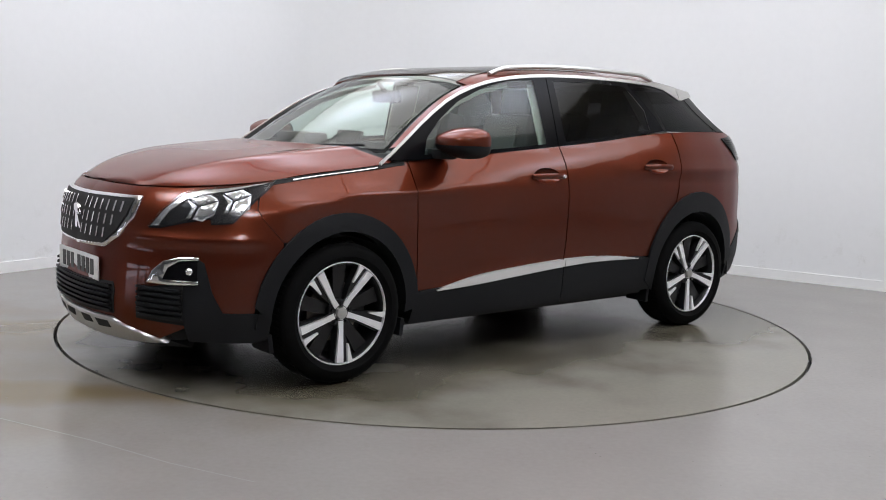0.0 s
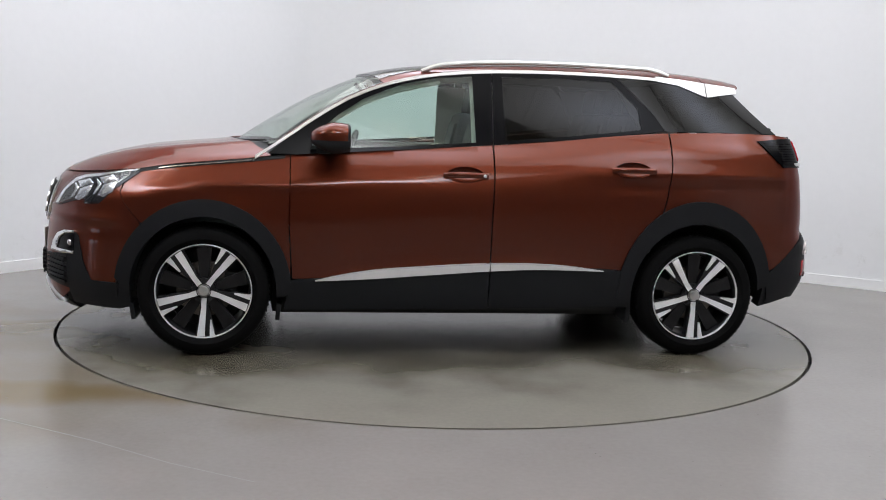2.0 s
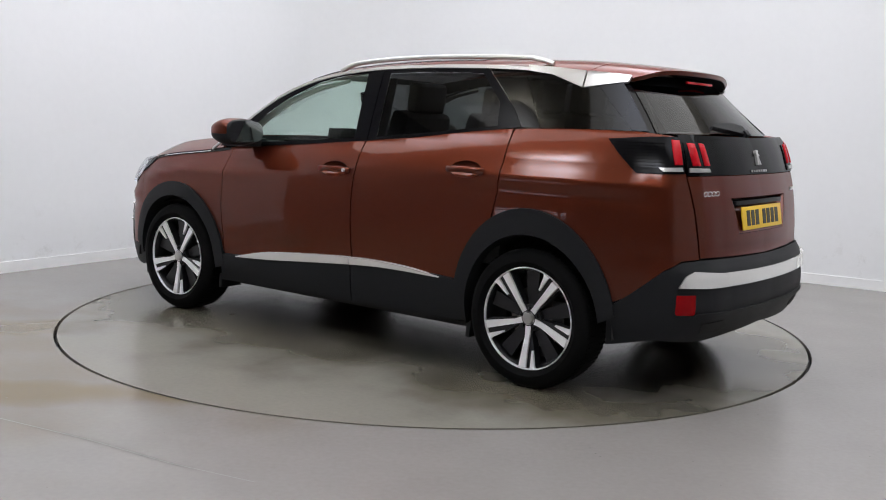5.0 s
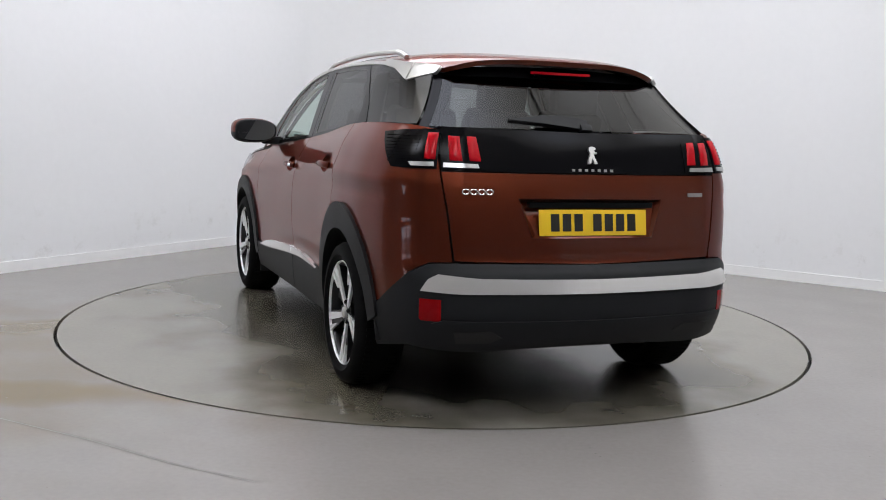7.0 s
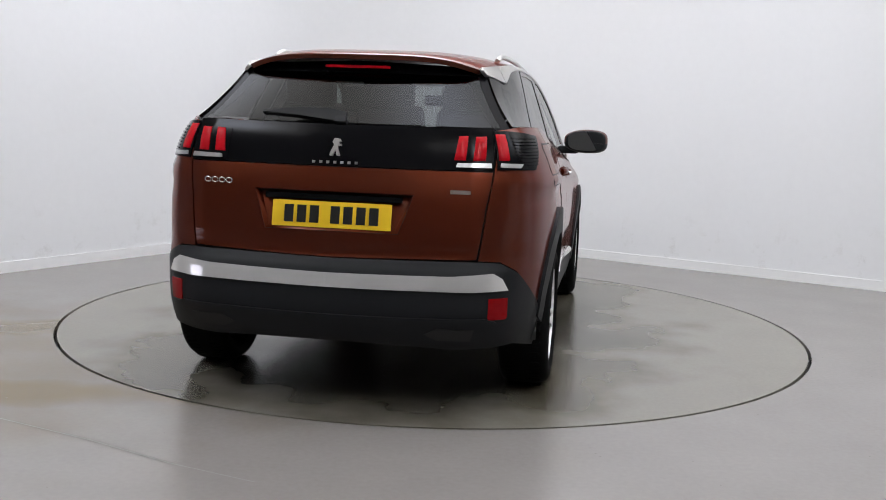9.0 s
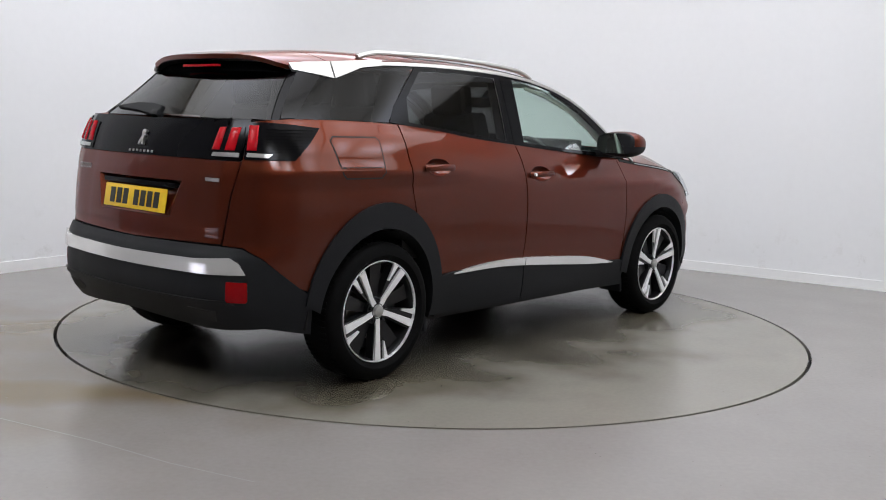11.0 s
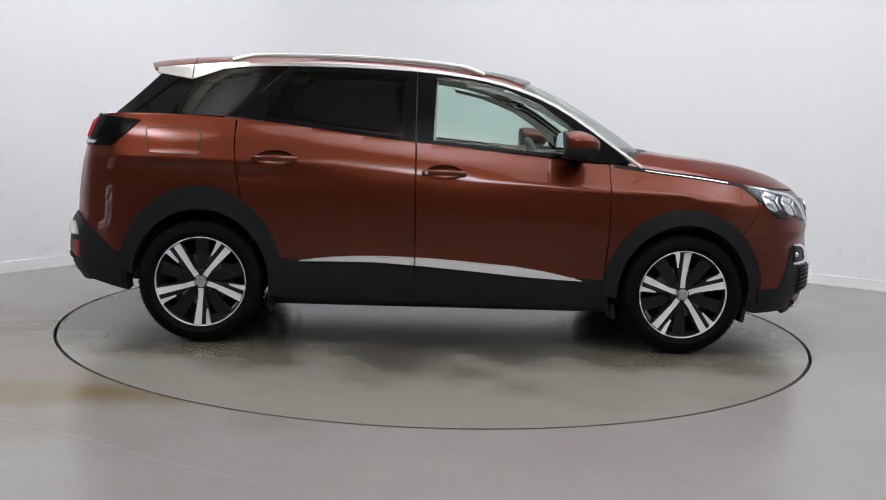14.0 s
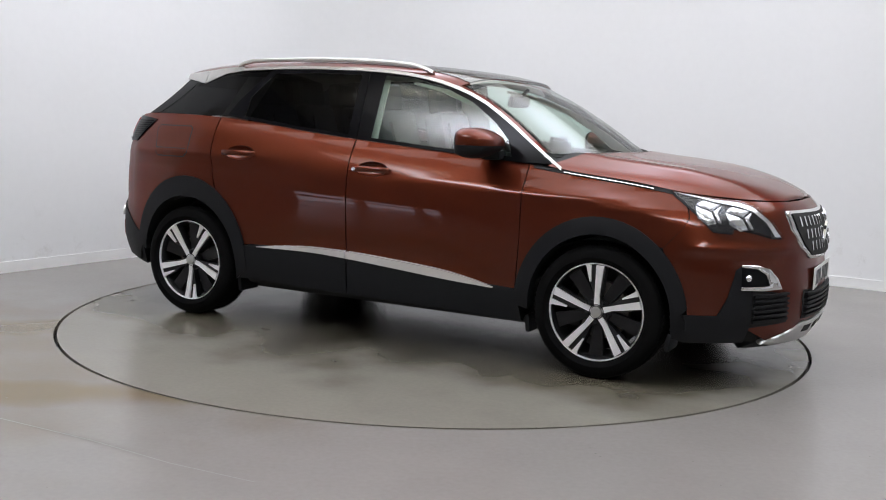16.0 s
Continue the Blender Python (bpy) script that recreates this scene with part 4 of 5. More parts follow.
    # rear reflector and sensor
    f = [(5.145, 0.528), (5.236, 0.528), (5.238, 0.447), (5.232, 0.438), (5.150, 0.438), (5.143, 0.447)]
    part("rear_reflector", panel("rear_reflector", skin, f, M_REFLECT, lift=0.008, rim=0.01, step=0.03, mirror=right), car, "red rear bumper reflector")
    for s_, z_ in ((5.08, 0.575), (1.36, 0.53)):
        f = [(s_ + 0.013 * math.cos(a), z_ + 0.013 * math.sin(a)) for a in [2 * math.pi * j / 16 for j in range(16)]]
        part("parking_sensor", panel("parking_sensor", skin, f, M_BLACK if s_ > 3 else M_PAINT, lift=0.003, rim=0.004, step=0.02, mirror=right), car)
    if right:
        f = []
        for (x, z) in ((-1.36, 1.165), (-1.62, 1.165), (-1.635, 1.15), (-1.60, 1.0), (-1.585, 0.985), (-1.37, 0.985), (-1.345, 1.01), (-1.345, 1.15)):
            f.append(X(x, z))
        part("fuel_flap_gap", panel("fuel_flap_gap", skin, shrink(f, -0.007), M_VOID, lift=0.0008, rim=0.002, mirror=True), car)
        part("fuel_flap", panel("fuel_flap", skin, f, M_PAINT, lift=0.0014, rim=0.002, mirror=True), car)
    # mirror
    mm = Matrix.Translation((0.665, sg * 0.955, 1.152))
    bm = bmesh.new()
    bmesh.ops.create_uvsphere(bm, u_segments=32, v_segments=20, radius=1.0)
    for p in bm.verts:
        x, y, z = p.co
        x = max(x, -0.62) if x < 0 else x
        f = (1 - 0.25 * max(0, -sg * y)) * (1 - 0.4 * max(0, x))
        p.co = Vector((math.copysign(abs(x) ** 0.8, x) * 0.118 + 0.02, math.copysign(abs(y) ** 0.66, y) * 0.146, math.copysign(abs(z) ** 0.6, z) * (0.078 if z > 0 else 0.080) * f))
    low_bm = bm.copy()
    bmesh.ops.bisect_plane(bm, geom=bm.verts[:] + bm.edges[:] + bm.faces[:], plane_co=(0, 0, -0.012), plane_no=(0.0, 0, 1), clear_inner=True)
    rear_bm = bm.copy()
    bmesh.ops.bisect_plane(bm, geom=bm.verts[:] + bm.edges[:] + bm.faces[:], plane_co=(-0.046, 0, 0), plane_no=(1, 0, 0), clear_inner=True)
    bmesh.ops.bisect_plane(rear_bm, geom=rear_bm.verts[:] + rear_bm.edges[:] + rear_bm.faces[:], plane_co=(-0.047, 0, 0), plane_no=(1, 0, 0), clear_outer=True)
    mirror_ob = part("door_mirror", bm_mesh("door_mirror", bm, M_PAINT), car, "copper door mirror with black base", mm)
    bmesh.ops.bisect_plane(low_bm, geom=low_bm.verts[:] + low_bm.edges[:] + low_bm.faces[:], plane_co=(0, 0, -0.013), plane_no=(0, 0, 1), clear_outer=True)
    box_bm(0.10, 0.16, 0.05, 0.02, 2, pose(0.045, -sg * 0.135, -0.062, 0, 0, -sg * 12), low_bm)
    part("mirror_bezel", bm_mesh("mirror_bezel", rear_bm, M_BLACK), mirror_ob, "black mirror bezel")
    part("mirror_base", bm_mesh("mirror_base", low_bm, M_BLACK), mirror_ob, "black mirror base and arm")
    bm = bmesh.new()
    bmesh.ops.create_circle(bm, cap_ends=True, segments=32, radius=1.0)
    for p in bm.verts:
        p.co = Vector((0, math.copysign(abs(p.co.x) ** 0.7, p.co.x) * 0.118, math.copysign(abs(p.co.y) ** 0.7, p.co.y) * 0.064))
    part("mirror_glass", bm_mesh("mirror_glass", bm, M_MIRROR), mirror_ob, "mirror glass", pose(-0.064, 0, 0.002, 0, 3, -sg * 5))


for right in (False, True):
    body_side(right)

# ---- bonnet, screen, roof, tail ----
part("bonnet", panel("bonnet", hood, [(1.0, 0.0)] + [(1.0, 0.1 * k) for k in range(1, 10)] + [(1.0, 0.994)] + [(1.0 + 1.15 * k / 30, 0.994) for k in range(1, 31)] + [(2.15, 0.5), (2.15, 0.0)], M_PAINT, rim=0.012, step=0.045, both=True), car)
part("scuttle", panel("scuttle", hood, [(0.93, 0.0), (0.93, 0.93), (0.997, 0.95), (0.997, 0.0)], M_BLACK, lift=-0.006, rim=0.03, both=True), car, "black plastic scuttle below the windscreen")
part("windscreen", panel("windscreen", screen, [(0.03, 0.0), (0.03, 0.985), (0.985, 0.985), (0.985, 0.0)], M_SCREEN, rim=0.003, step=0.05, both=True), car, "clear windscreen reflecting the light boxes")
band = [(0.0, 0.0), (0.0, 1.0), (1.0, 1.0), (1.0, 0.94), (0.05, 0.955), (0.035, 0.9), (0.03, 0.0)]
part("windscreen_border", panel("windscreen_border", screen, band, M_GLOSS, lift=-0.006, rim=0.003, step=0.05, both=True), car, "black windscreen border")
part("roof_panel", panel("roof_panel", roof, [(0.405, 0.87), (0.405, 0.992), (-1.42, 0.992), (-1.42, 0.0), (-0.74, 0.0), (-0.74, 0.80), (0.1, 0.82)], M_PAINT, rim=0.012, step=0.05, both=True), car)
part("sunroof", panel("sunroof", roof, [(0.405, 0.0), (0.405, 0.88), (0.1, 0.83), (-0.75, 0.81), (-0.75, 0.0)], M_SUNROOF, lift=0.004, rim=0.008, step=0.05, both=True), car, "dark panoramic roof glass")
part("spoiler", panel("spoiler", roof, [(-1.425, 0.0), (-1.425, 0.992), (-1.64, 0.985), (-1.66, 0.9), (-1.67, 0.0)], M_PAINT, rim=0.022, step=0.04, both=True), car)


def spoiler_under(u, w):
    p = roof(u, w)
    return p - np.stack([0 * p[..., 0], 0 * p[..., 0], 0.024 + 0 * p[..., 0]], -1)


part("spoiler_underside", panel("spoiler_underside", spoiler_under, [(-1.25, 0.0), (-1.25, 0.97), (-1.635, 0.97), (-1.66, 0.0)], M_VOID, rim=0.002, step=0.05, both=True), car, "black spoiler underside")
part("rear_window", panel("rear_window", hatch, [(1.235, 0.0), (1.235, 0.93), (1.46, 0.93), (1.46, 0.0)], M_REARGLASS, rim=0.004, step=0.04, both=True), car, "dark tinted rear window")
part("rear_pillar_trim", panel("rear_pillar_trim", hatch, [(1.225, 0.90), (1.225, 1.0), (1.478, 1.0), (1.505, 0.9), (1.52, 0.0), (1.425, 0.0), (1.43, 0.85)], M_GLOSS, lift=-0.004, rim=0.004, step=0.03, both=True), car, "gloss black rear window border")
bandp = [(S1, 1.053), (5.20, 1.053), (5.165, 1.205), (5.15, 1.232), (5.3, 1.232), (S1, 1.225)]
part("tailgate_band", panel("tailgate_band", skin, bandp, M_GLOSS, lift=0.004, rim=0.01, both=True), car, "gloss black panel across the tailgate")
BAY_Z = (0.945, 0.782)
bay_top, bay_low = s_at(BAY_Z[0], back=0.345), s_at(BAY_Z[1], back=0.29)
gate = [(S1, 1.052), (5.196, 1.052), (5.240, 0.9), (5.280, 0.685), (S1, 0.672), (S1, BAY_Z[1]), (bay_low, BAY_Z[1]), (bay_top, BAY_Z[0]), (S1, BAY_Z[0])]
part("tailgate", panel("tailgate", skin, gate, M_PAINT, gap=0.002, both=True), car)
bump = [(S1, 0.668), (5.28, 0.676), (5.17, 0.67), (5.08, 0.628)] + Xs((-1.80, 0.485), (-1.75, 0.45), (-1.745, 0.36), (-1.735, 0.275)) + [(5.06, 0.318), (5.25, 0.305), (5.4, 0.30), (S1, 0.33)]
part("rear_bumper", panel("rear_bumper", skin, bump, M_BLACK, lift=0.006, rim=0.06, both=True), car, "black textured rear bumper")
chp = [(S1, 0.611), (5.4, 0.617), (5.22, 0.630), (5.18, 0.61), (5.15, 0.562), (5.3, 0.556), (S1, 0.552)]
part("bumper_chrome", panel("bumper_chrome", skin, chp, M_BARCHROME, lift=0.018, rim=0.016, step=0.03, both=True), car, "wide chrome bar across the rear bumper")
for sg in (1, -1):
    f = [(5.29, 0.395), (5.45, 0.40), (5.50, 0.37), (5.45, 0.345), (5.30, 0.345)]
    part("exhaust_trim", panel("exhaust_trim", skin, f, M_VOID, lift=0.009, rim=0.004, mirror=sg < 0), car, "dark exhaust opening trim")
dif = [(S1, 0.44), (5.25, 0.445), (5.2, 0.43), (5.27, 0.425), (S1, 0.42)]
part("bumper_crease", panel("bumper_crease", skin, dif, M_BLACK, lift=0.014, rim=0.01, both=True), car)

nose = [(S0, 0.918), (0.584, 0.916), (0.741, 0.918), (0.910, 0.922), (1.064, 0.930), (1.230, 0.943), (1.358, 0.955), (1.318, 0.90), (1.305, 0.84)] + Xs((1.7405, 0.79), (1.658, 0.69)) + Xs(*arch(FW, 0.447, 0.475, 44, 4, 8)) + [(1.130, 0.375), (0.961, 0.31), (0.806, 0.24), (0.584, 0.25), (S0, 0.25)]
part("front_bumper", panel("front_bumper", skin, nose, M_PAINT, gap=0.0007, both=True), car)

# grille: chrome surround, dark mesh and rows of bright tabs
gr = [(S0, 0.868), (0.448, 0.872), (0.686, 0.873), (0.663, 0.78), (0.584, 0.69), (0.478, 0.632), (S0, 0.622)]
part("grille_surround", panel("grille_surround", skin, gr, M_CHROME, lift=0.012, rim=0.02, step=0.03, both=True, dome=0.004), car, "chrome shield-shaped grille surround")
gi = [(S0, 0.852), (0.448, 0.856), (0.644, 0.857), (0.624, 0.785), (0.559, 0.705), (0.468, 0.648), (S0, 0.636)]
grille = part("grille", panel("grille", skin, gi, M_VOID, lift=0.018, rim=0.004, both=True), car, "black grille with rows of chrome tabs")
for row, z in enumerate((0.815, 0.755, 0.695)):
    for j in range(8):
        s_ = S0 + 0.062 + 0.054 * j
        wd = 0.006 + 0.0014 * j
        f = [(s_, z + 0.023), (s_ + wd, z + 0.024), (s_ + wd - 0.004, z - 0.021), (s_ - 0.003, z - 0.020)]
        if all(inside(q, gi) for q in f):
            for rt in (False, True):
                part("tab", panel("tab", skin, f, M_CHROME, lift=0.026, rim=0.008, step=0.05, mirror=rt), grille, "chrome grille tab")
low = [(S0, 0.47), (0.557, 0.482), (0.571, 0.45), (0.557, 0.335), (S0, 0.325)]
lg = part("lower_grille", panel("lower_grille", skin, low, M_VOID, lift=0.004, rim=0.004, both=True), car, "dark lower air intake with slats")
for j in range(6):
    z = 0.345 + 0.022 * j
    part("slat", panel("slat", skin, [(S0, z), (0.55, z + 0.003), (0.55, z + 0.013), (S0, z + 0.010)], M_BLACK, lift=0.020, rim=0.018, step=0.06, both=True), lg)
skid = [(S0, 0.315), (0.540, 0.318), (0.602, 0.295), (0.858, 0.232), (0.758, 0.222), (0.584, 0.215), (S0, 0.21)]
part("skid_plate", panel("skid_plate", skin, skid, M_SILVER, lift=0.014, rim=0.03, step=0.03, both=True, dome=0.004), car, "silver front skid plate")
for rt in (False, True):
    for a in (0.24, 0.40):
        f = [(a, 0.295), (a + 0.11, 0.297), (a + 0.125, 0.268), (a + 0.02, 0.262)]
        part("skid_opening", panel("skid_opening", skin, f, M_VOID, lift=0.016, rim=0.004, mirror=rt), car, "dark opening in the skid plate")
    f = [(S0 + 0.02, 0.232), (0.602, 0.232), (0.858, 0.228), (0.961, 0.20), (S0 + 0.02, 0.19)]
    part("chin_spoiler", panel("chin_spoiler", skin, f, M_BLACK, lift=-0.01, rim=0.05, mirror=rt), car, "black chin spoiler")


def emblem(parent, mat, size, at):
    """A plain upright badge shape."""
    o = [(-0.45, 0.9), (-0.1, 1.0), (0.25, 0.95), (0.4, 0.55), (0.2, 0.2), (0.5, -0.5), (0.62, -1.0), (0.25, -1.0), (0.0, -0.35), (-0.2, -1.0), (-0.6, -1.0), (-0.3, -0.3), (-0.2, 0.2), (-0.6, 0.35), (-0.65, 0.15), (-0.25, 0.55), (-0.6, 0.7)]
    return part("badge", bm_mesh("badge", prism([(x * size, z * size) for x, z in o], -0.006, 0.006), mat, False), parent, "chrome upright badge", at)


def plate(mat, at, label):
    root = part("number_plate", bm_mesh("number_plate", box_bm(0.52, 0.006, 0.111, 0.003), mat), car, label, at)
    x = -0.205
    for wdt in (0.05, 0.05, 0.05, 0.05, -1, 0.05, 0.05, 0.05):
        if wdt < 0:
            x += 0.035
            continue
        part("bar", bm_mesh("bar", box_bm(0.040, 0.002, 0.074), M_INK), root, at=pose(x + 0.02, 0.004, 0))
        x += 0.056
    return root


plate(M_PLATE_Y, pose(float(skin(S1, 0.848)[0]) + 0.006, 0, 0.848, 9, 0, 90), "yellow rear number plate with black bars")
plate(M_PLATE_W, pose(2.266, 0, 0.528, 0, 0, -90), "white front number plate with black bars")
# bay sunk into the tailgate round the rear plate: deep at its top, running out at its foot
bm = bmesh.new()
outer, inner = [], []
for q, (zz, half, deep) in enumerate(((BAY_Z[0], 0.345, 0.050), (BAY_Z[1], 0.29, 0.010))):
    row_o, row_i = [], []
    for j in range(13):
        y = half * (j / 6 - 1)
        p = skin(s_at(zz, back=abs(y)), zz)
        row_o.append(bm.verts.new((p[0], y, zz)))
        row_i.append(bm.verts.new((float(skin(S1, zz)[0]) + deep, y * 0.955, zz - 0.012 if q == 0 else zz + 0.014)))
    outer.append(row_o)
    inner.append(row_i)
for j in range(12):
    bm.faces.new((inner[0][j], inner[0][j + 1], inner[1][j + 1], inner[1][j]))
    for q in (0, 1):
        bm.faces.new((outer[q][j], outer[q][j + 1], inner[q][j + 1], inner[q][j]))
for j in (0, 12):
    bm.faces.new((outer[0][j], inner[0][j], inner[1][j], outer[1][j]))
part("plate_bay", bm_mesh("plate_bay", bm, M_PAINT, True, 20), car)
part("plate_lamp_bar", bm_mesh("plate_lamp_bar", box_bm(0.60, 0.030, 0.024, 0.006), M_GLOSS), car, "black grip bar above the plate", pose(float(skin(S1, 0.928)[0]) + 0.026, 0, 0.921, 0, 0, 90))
emblem(car, M_SATIN, 0.038, pose(float(skin(S1, 1.133)[0]) - 0.012, 0, 1.133, 20, 0, 90))
emblem(car, M_CHROME, 0.062, pose(float(skin(S0, 0.75)[0]) + 0.028, 0, 0.75, -6, 0, -90))
for j in range(7):
    part("lettering_bar", bm_mesh("lettering_bar", box_bm(0.013, 0.004, 0.011, 0.001), M_SATIN), car, at=pose(float(skin(S1, 1.069)[0]) - 0.009, 0.092 - 0.031 * j, 1.069, 14, 0, 90))
for j in range(4):
    p = skin(s_at(0.972, back=0.575 - 0.034 * j), 0.972)
    loop = [(0.0145 * math.cos(2 * math.pi * k / 20) , 0.0, 0.0105 * math.sin(2 * math.pi * k / 20)) for k in range(21)]
    part("model_ring", bm_mesh("model_ring", tube(loop, 0.0028, 6), M_CHROME), car, at=pose(p[0] - 0.003, p[1], 0.972, -4, 0, 82))
p = skin(s_at(0.965, back=0.54), 0.965)
part("trim_badge", bm_mesh("trim_badge", box_bm(0.085, 0.005, 0.016, 0.001), M_SATIN), car, "small silver and blue trim badge", pose(p[0] - 0.002, -p[1], 0.965, -4, 0, 98))
part("trim_badge_field", bm_mesh("trim_badge_field", box_bm(0.036, 0.002, 0.011), M_BLUE), car, at=pose(p[0] - 0.006, -p[1] + 0.022, 0.965, -4, 0, 98))
part("brake_light", bm_mesh("brake_light", box_bm(0.30, 0.012, 0.012, 0.003), M_RED), car, "thin red high brake light", pose(-1.735, 0, 1.487, 0, 0, 90))
# rear wiper
arm = [(-0.02, -0.040), (-0.02, 0.020), (0.08, 0.036), (0.2, 0.034), (0.355, 0.016), (0.36, 0.002), (0.2, -0.008), (0.08, -0.024)]
bm = prism(arm, -0.012, 0.012)
bmesh.ops.bevel(bm, geom=bm.edges[:], offset=0.004, segments=2, affect="EDGES")
wiper = part("rear_wiper", bm_mesh("rear_wiper", bm, M_BLACK), car, "black rear wiper parked across the window", pose(-1.972, 0, 1.262, 38, 0, 90))
part("wiper_boss", bm_mesh("wiper_boss", box_bm(0.055, 0.045, 0.035, 0.012, 2), M_BLACK), wiper, at=pose(0.0, 0.0, -0.028))
for y0, y1 in ((0.05, 0.62), (-0.45, 0.12)):
    q = [screen(0.012 + 0.008 * k, (y0 + (y1 - y0) * k / 4) / 0.72) for k in range(5)]
    part("front_wiper", bm_mesh("front_wiper", tube([(p[0] + 0.006, p[1], p[2] + 0.010) for p in q], 0.006, 6), M_BLACK), car, "black windscreen wiper")

# ---- underbody and wheel housings ----
bm = box_bm(2.0, 1.40, 0.26, 0.05, 2, pose(0.0, 0, 0.315))
part("floorpan", bm_mesh("floorpan", bm, M_VOID), car, "dark underbody")
part("engine_bay", bm_mesh("engine_bay", box_bm(1.12, 1.24, 0.55, 0.06, 2, pose(1.52, 0, 0.50)), M_VOID), car, "dark engine undertray")
part("boot_floor", bm_mesh("boot_floor", box_bm(1.12, 1.20, 0.55, 0.06, 2, pose(-1.50, 0, 0.56)), M_VOID), car, "dark boot floor")
for wx, h in ((FW, 0.40), (RW, 0.43)):
    for sg in (1, -1):
        bm = bmesh.new()
        n = 24
        ring = [[bm.verts.new((wx + 0.44 * math.cos(math.pi * k / n), sg * y, 0.30 + h * math.sin(math.pi * k / n))) for k in range(n + 1)] for y in (0.60, 0.86)]
        for k in range(n):
            bm.faces.new((ring[0][k], ring[0][k + 1], ring[1][k + 1], ring[1][k]))
        part("wheel_housing", bm_mesh("wheel_housing", bm, M_VOID), car, "dark wheel housing")
for sg in (1, -1):
    part("sill", bm_mesh("sill", box_bm(1.80, 0.16, 0.14, 0.03, 2, pose(0.0, sg * 0.77, 0.31)), M_VOID), car)


for wx in (1.70, 0.955, -0.965):
    for sg in (1, -1):
        bm = box_bm(0.025, 0.16, 0.09, 0.008, 2)
        part("wheel_deflector", bm_mesh("wheel_deflector", bm, M_BLACK), car, "small black flap ahead of the wheel", pose(wx, sg * 0.77, 0.225, 0, 8 if wx > 1.5 else -6))

# ---- wheels ----
def wheel_parts(root):
    R, rr = 0.338, 0.249
    prof = [(rr, -0.10), (rr + 0.02, -0.112), (0.295, -0.118), (0.322, -0.106), (R - 0.004, -0.085), (R, -0.04), (R, 0.04), (R - 0.004, 0.085), (0.322, 0.106), (0.30, 0.117), (0.275, 0.119), (rr + 0.018, 0.112), (rr, 0.10)]
    bm = lathe(prof, 72)
    tyre = part("tyre", bm_mesh("tyre", bm, M_TYRE, True, 40), root, "black road tyre")
    bm = bmesh.new()
    for k in range(72):
        for y in (-0.055, 0.055):
            box_bm(0.012, 0.05, 0.004, 0, 2, Matrix.Rotation(2 * math.pi * (k + (y > 0) * 0.5) / 72, 4, "Y") @ Matrix.Translation((0, y, R)), bm)
    tagged(part("tread", bm_mesh("tread", bm, M_TYRE, False), tyre), kind="stuff")
    bm = lathe([(0.205, -0.10), (0.212, 0.04), (0.216, 0.085), (0.222, 0.092)], 72)
    part("rim", bm_mesh("rim", bm, M_RIM, True, 50), root, "gloss black rim barrel")
    bm = lathe([(0.2235, 0.086), (0.224, 0.1015), (0.2255, 0.1040), (0.2285, 0.1030), (0.230, 0.095)], 96)
    part("rim_lip", bm_mesh("rim_lip", bm, M_ALLOY, True, 50), root, "machined rim lip")
    grow = Matrix.Diagonal((1.08, 1, 1.08, 1))
    for ob in root.children:
        if ob.name.startswith("rim"):
            ob.data.transform(grow)
    part("brake_disc", bm_mesh("brake_disc", lathe([(0.06, 0.012), (0.145, 0.012), (0.148, 0.0), (0.148, -0.02)], 48), M_DISC), root, "worn brake disc")
    part("backing", bm_mesh("backing", lathe([(0.0005, -0.03), (0.205, -0.03)], 48), M_VOID), root)
    part("caliper", bm_mesh("caliper", box_bm(0.07, 0.07, 0.13, 0.015, 2, pose(-0.135, 0.0, 0.03)), M_VOID), root, "dark brake caliper")

    def bar(outline, y_in, y_out, thick):
        """A spoke slab whose face rises from hub to rim."""
        bm = bmesh.new()
        face, rear = [], []
        for r, t in outline:
            y = y_in + (y_out - y_in) * min(1, max(0, (r - 0.03) / 0.185))
            face.append(bm.verts.new((t, y, r)))
            rear.append(bm.verts.new((t, y - thick, r)))
        n = len(face)
        bm.faces.new(face)
        bm.faces.new(rear[::-1])
        for k in range(n):
            bm.faces.new((face[k], rear[k], rear[(k + 1) % n], face[(k + 1) % n]))
        return bm
    silver = bm_mesh("spoke", bar([(0.028, -0.014), (0.075, -0.011), (0.219, -0.030), (0.219, 0.006), (0.075, 0.012), (0.028, 0.014)], 0.082, 0.104, 0.014), M_ALLOY, False)
    body = bm_mesh("spoke_body", bar([(0.03, -0.018), (0.075, -0.016), (0.218, -0.038), (0.218, 0.052), (0.15, 0.040), (0.075, 0.020), (0.03, 0.018)], 0.072, 0.090, 0.045), M_RIM, False)
    twin = bm_mesh("spoke_edge", bar([(0.140, 0.031), (0.219, 0.030), (0.219, 0.060), (0.205, 0.052), (0.14, 0.038)], 0.082, 0.1035, 0.012), M_ALLOY, False)
    ghost = bm_mesh("spoke_rear", bar([(0.03, -0.02), (0.21, -0.035), (0.21, 0.035), (0.03, 0.02)], 0.05, 0.06, 0.03), M_RIM, False)
    for me in (silver, body, twin, ghost):
        me.transform(grow)
    for k in range(5):
        a = Matrix.Rotation(radians(180 + 72 * k), 4, "Y")
        sp = part("spoke", silver, root, "machined silver spoke face", a)
        part("spoke_body", body, sp, "gloss black twin spoke")
        part("spoke_edge", twin, sp, "machined silver spoke edge")
        part("spoke_rear", ghost, root, at=Matrix.Rotation(radians(216 + 72 * k), 4, "Y"))
        bm = lathe([(0.0005, 0.092), (0.008, 0.092), (0.0095, 0.088), (0.0095, 0.06)], 12)
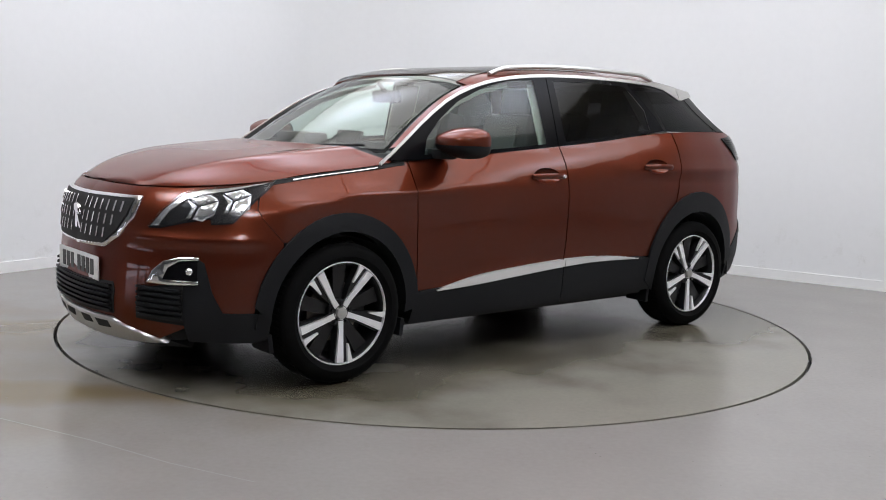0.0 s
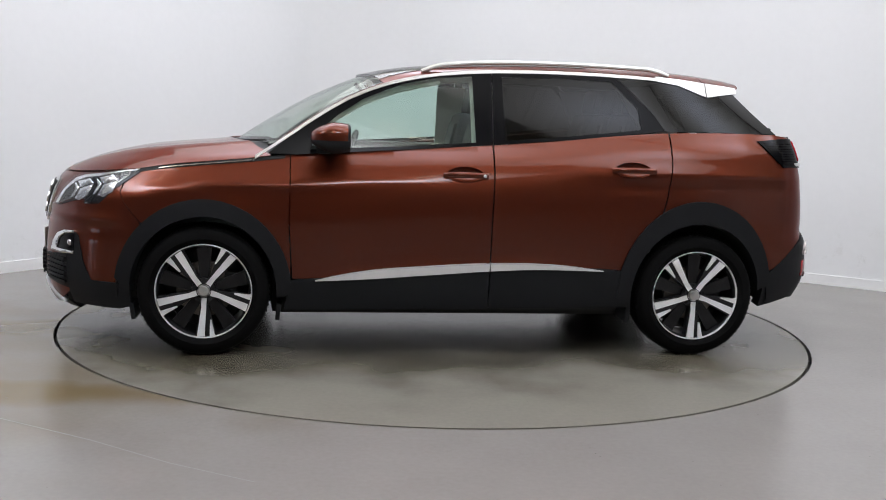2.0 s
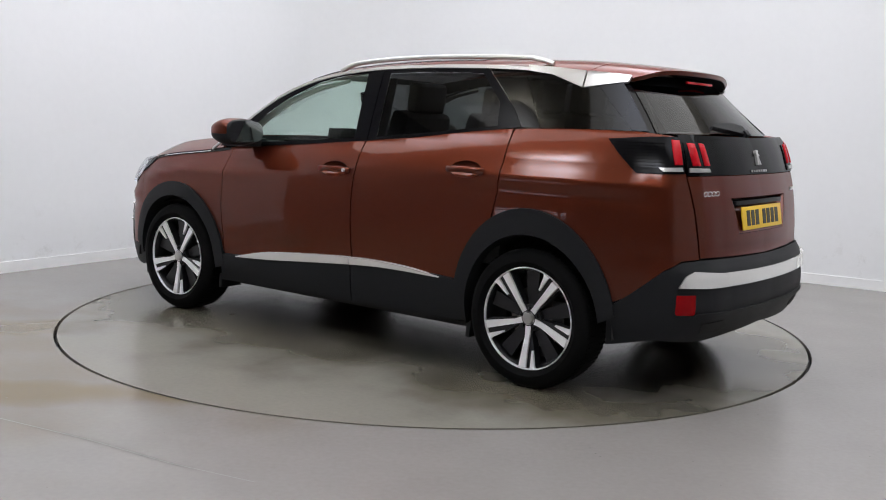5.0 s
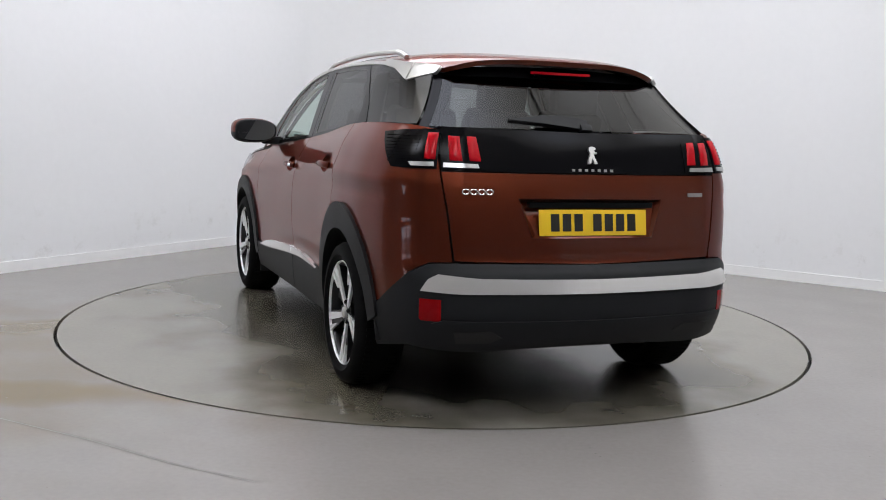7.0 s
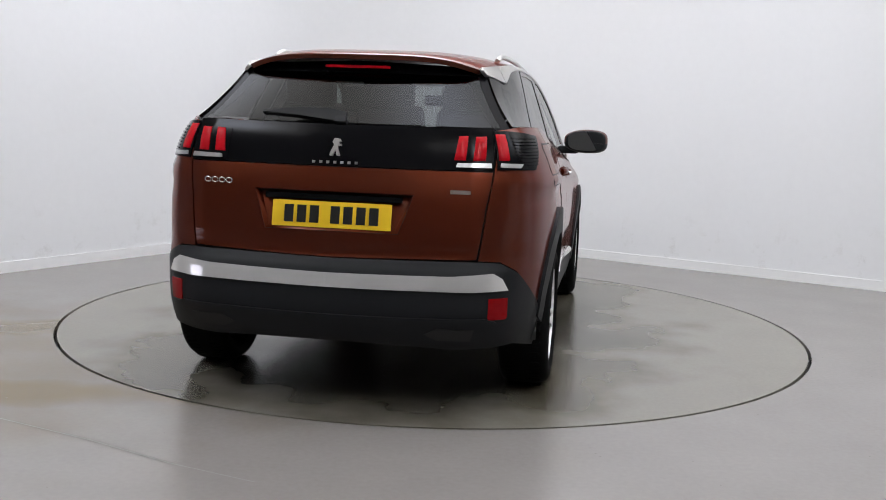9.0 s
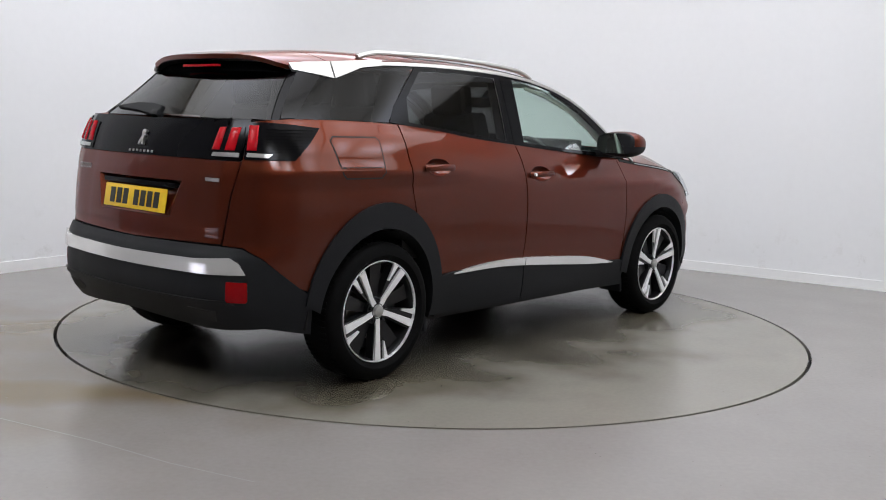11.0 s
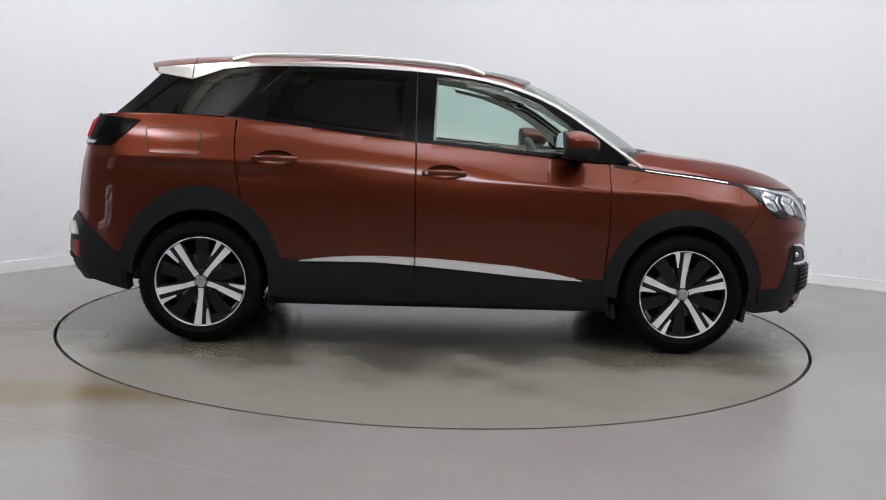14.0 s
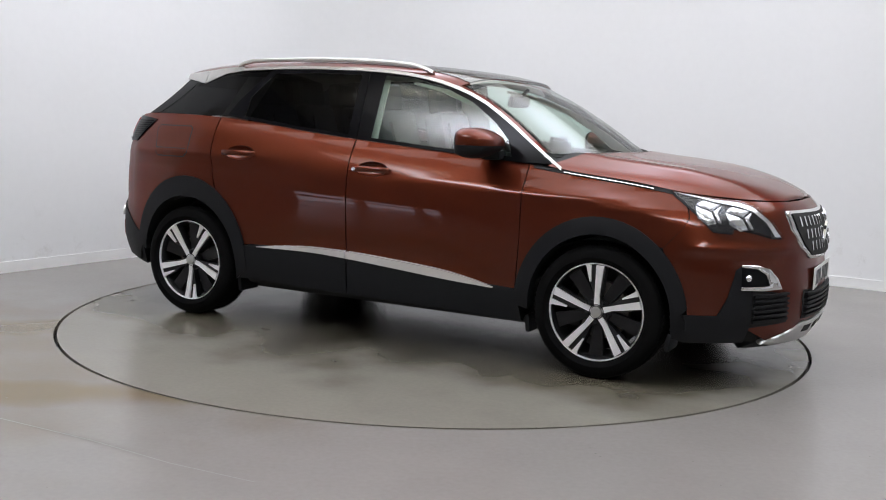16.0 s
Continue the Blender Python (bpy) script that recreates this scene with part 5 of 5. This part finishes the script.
        part("wheel_bolt", bm_mesh("wheel_bolt", bm, M_LAMPBED), root, at=a @ Matrix.Rotation(radians(36), 4, "Y") @ Matrix.Translation((0, 0, 0.05)))
    part("hub_cap", bm_mesh("hub_cap", lathe([(0.0005, 0.100), (0.018, 0.099), (0.027, 0.095), (0.030, 0.086), (0.030, 0.06)], 32), M_SATIN), root, "silver centre cap")
    part("hub_barrel", bm_mesh("hub_barrel", lathe([(0.034, 0.084), (0.065, 0.075), (0.068, 0.03)], 32), M_RIM), root)


wheels = []
for wx in (FW, RW):
    for sg in (1, -1):
        w = part("wheel", None, car, "black and silver five-spoke alloy wheel")
        w.matrix_basis = pose(wx, sg * 0.79, 0.338, 0, 0, 0 if sg > 0 else 180) @ pose(0, 0, 0, 0, 180 if (sg < 0 and wx > 0) else 0, 0)
        if not wheels:
            wheel_parts(w)
        else:
            made = {}
            for o in wheels[0].children_recursive:
                made[o] = o.copy()
                scene.collection.objects.link(made[o])
                made[o].parent = made.get(o.parent, w)
        wheels.append(w)


# ---- cabin ----
def seat(at, w=0.50):
    root = part("seat", None, car, "dark cloth seat with lighter insert", at)
    bm = box_bm(0.50, w, 0.15, 0.05, 3, pose(0.05, 0, 0.08))
    part("cushion", bm_mesh("cushion", bm, M_SEAT), root)
    bm = box_bm(0.13, w, 0.62, 0.05, 3, pose(-0.27, 0, 0.42, 0, -14))
    for p in bm.verts:
        p.co.y *= 1 - 0.22 * max(0, (p.co.z - 0.35) / 0.4)
    part("backrest", bm_mesh("backrest", bm, M_SEAT), root)
    part("insert", bm_mesh("insert", box_bm(0.02, w * 0.5, 0.5, 0.008, 2, pose(-0.195, 0, 0.42, 0, -14)), M_SEATLIGHT), root, "lighter seat insert")
    bm = box_bm(0.09, 0.26, 0.17, 0.04, 3, pose(-0.375, 0, 0.80, 0, -8))
    part("headrest", bm_mesh("headrest", bm, M_SEAT), root)
    for y in (-0.06, 0.06):
        part("headrest_post", bm_mesh("headrest_post", tube([(-0.36, y, 0.66), (-0.372, y, 0.78)], 0.006, 6), M_CHROME), root)


for y in (0.36, -0.36):
    seat(pose(0.12, y, 0.58))
for y in (0.42, 0.0, -0.42):
    seat(pose(-0.72, y, 0.60), 0.42)
bm = box_bm(0.42, 1.36, 0.20, 0.06, 3, pose(0.86, 0, 0.985))
part("dashboard", bm_mesh("dashboard", bm, M_DASH), car, "dark moulded dashboard")
part("display", bm_mesh("display", box_bm(0.02, 0.24, 0.11, 0.008, 2, pose(0.74, 0.02, 1.13, 0, -12)), M_GLOSS), car, "dark centre display")
part("instrument_hood", bm_mesh("instrument_hood", box_bm(0.16, 0.34, 0.09, 0.03, 2, pose(0.82, -0.36, 1.12)), M_DASH), car)
ring = [(0.0, 0.17 * math.cos(2 * math.pi * k / 28), 0.155 * math.sin(2 * math.pi * k / 28)) for k in range(29)]
sw = part("steering_wheel", bm_mesh("steering_wheel", tube(ring, 0.016, 8), M_DASH), car, "dark steering wheel on the right", pose(0.55, -0.36, 1.02, 0, -22))
part("wheel_boss", bm_mesh("wheel_boss", box_bm(0.05, 0.15, 0.11, 0.02, 2), M_DASH), sw)
part("wheel_spoke", bm_mesh("wheel_spoke", box_bm(0.02, 0.32, 0.03, 0.008, 2), M_DASH), sw)
part("rear_view_mirror", bm_mesh("rear_view_mirror", box_bm(0.04, 0.24, 0.07, 0.018, 3, pose(0.47, 0, 1.385, 0, 10)), M_GLOSS), car, "dark interior mirror")
part("mirror_stem", bm_mesh("mirror_stem", tube([(0.47, 0, 1.40), (0.53, 0, 1.46)], 0.012, 8), M_GLOSS), car)


def lining(u, w):
    p = roof(u, w)
    return p - np.stack([0 * p[..., 0], 0 * p[..., 0], 0.035 + 0 * p[..., 0]], -1)


part("headlining", panel("headlining", lining, [(0.36, 0.0), (0.36, 0.95), (-1.4, 0.95), (-1.4, 0.0), (-0.70, 0.0), (-0.70, 0.68), (0.25, 0.68), (0.25, 0.0)], M_LINING, rim=0.002, step=0.08, both=True), car, "pale headlining")
for sg in (1, -1):
    part("door_card", bm_mesh("door_card", box_bm(1.9, 0.06, 0.55, 0.02, 2, pose(-0.15, sg * 0.745, 0.83, sg * 6)), M_DASH), car, "dark inner door trim")
for rt in (False, True):
    for name, poly in (("pillar_trim", [(0.96, 1.10), (0.80, 1.215), (0.60, 1.34), (0.36, 1.435), (0.10, 1.485), (0.10, 1.468), (0.30, 1.425), (0.51, 1.345), (0.68, 1.24), (0.82, 1.12)]),
                       ("pillar_trim", [(-0.07, 1.10), (-0.06, 1.49), (-0.25, 1.49), (-0.27, 1.12)]),
                       ("pillar_trim", [(-1.04, 1.22), (-0.90, 1.49), (-1.10, 1.50), (-1.25, 1.24)])):
        part(name, panel(name, cabin, poly, M_LINING, lift=-0.035, rim=0.01, step=0.05, mirror=rt), car, "pale inner pillar trim")
part("parcel_shelf", bm_mesh("parcel_shelf", box_bm(0.75, 1.2, 0.03, 0.01, 2, pose(-1.5, 0, 1.13)), M_SEAT), car, "dark parcel shelf")


# ---- what moves: the turntable and the car on it ----
def motions():
    rows = [(0.5 * k, pose(0, 0, 0, 0, 0, 219.294 - 15.4988 * 0.5 * k)) for k in range(33)]
    walk(table, rows)
    walk(car, [(t, m @ pose(0.0164, 0.0811, 0)) for t, m in rows])


motions()
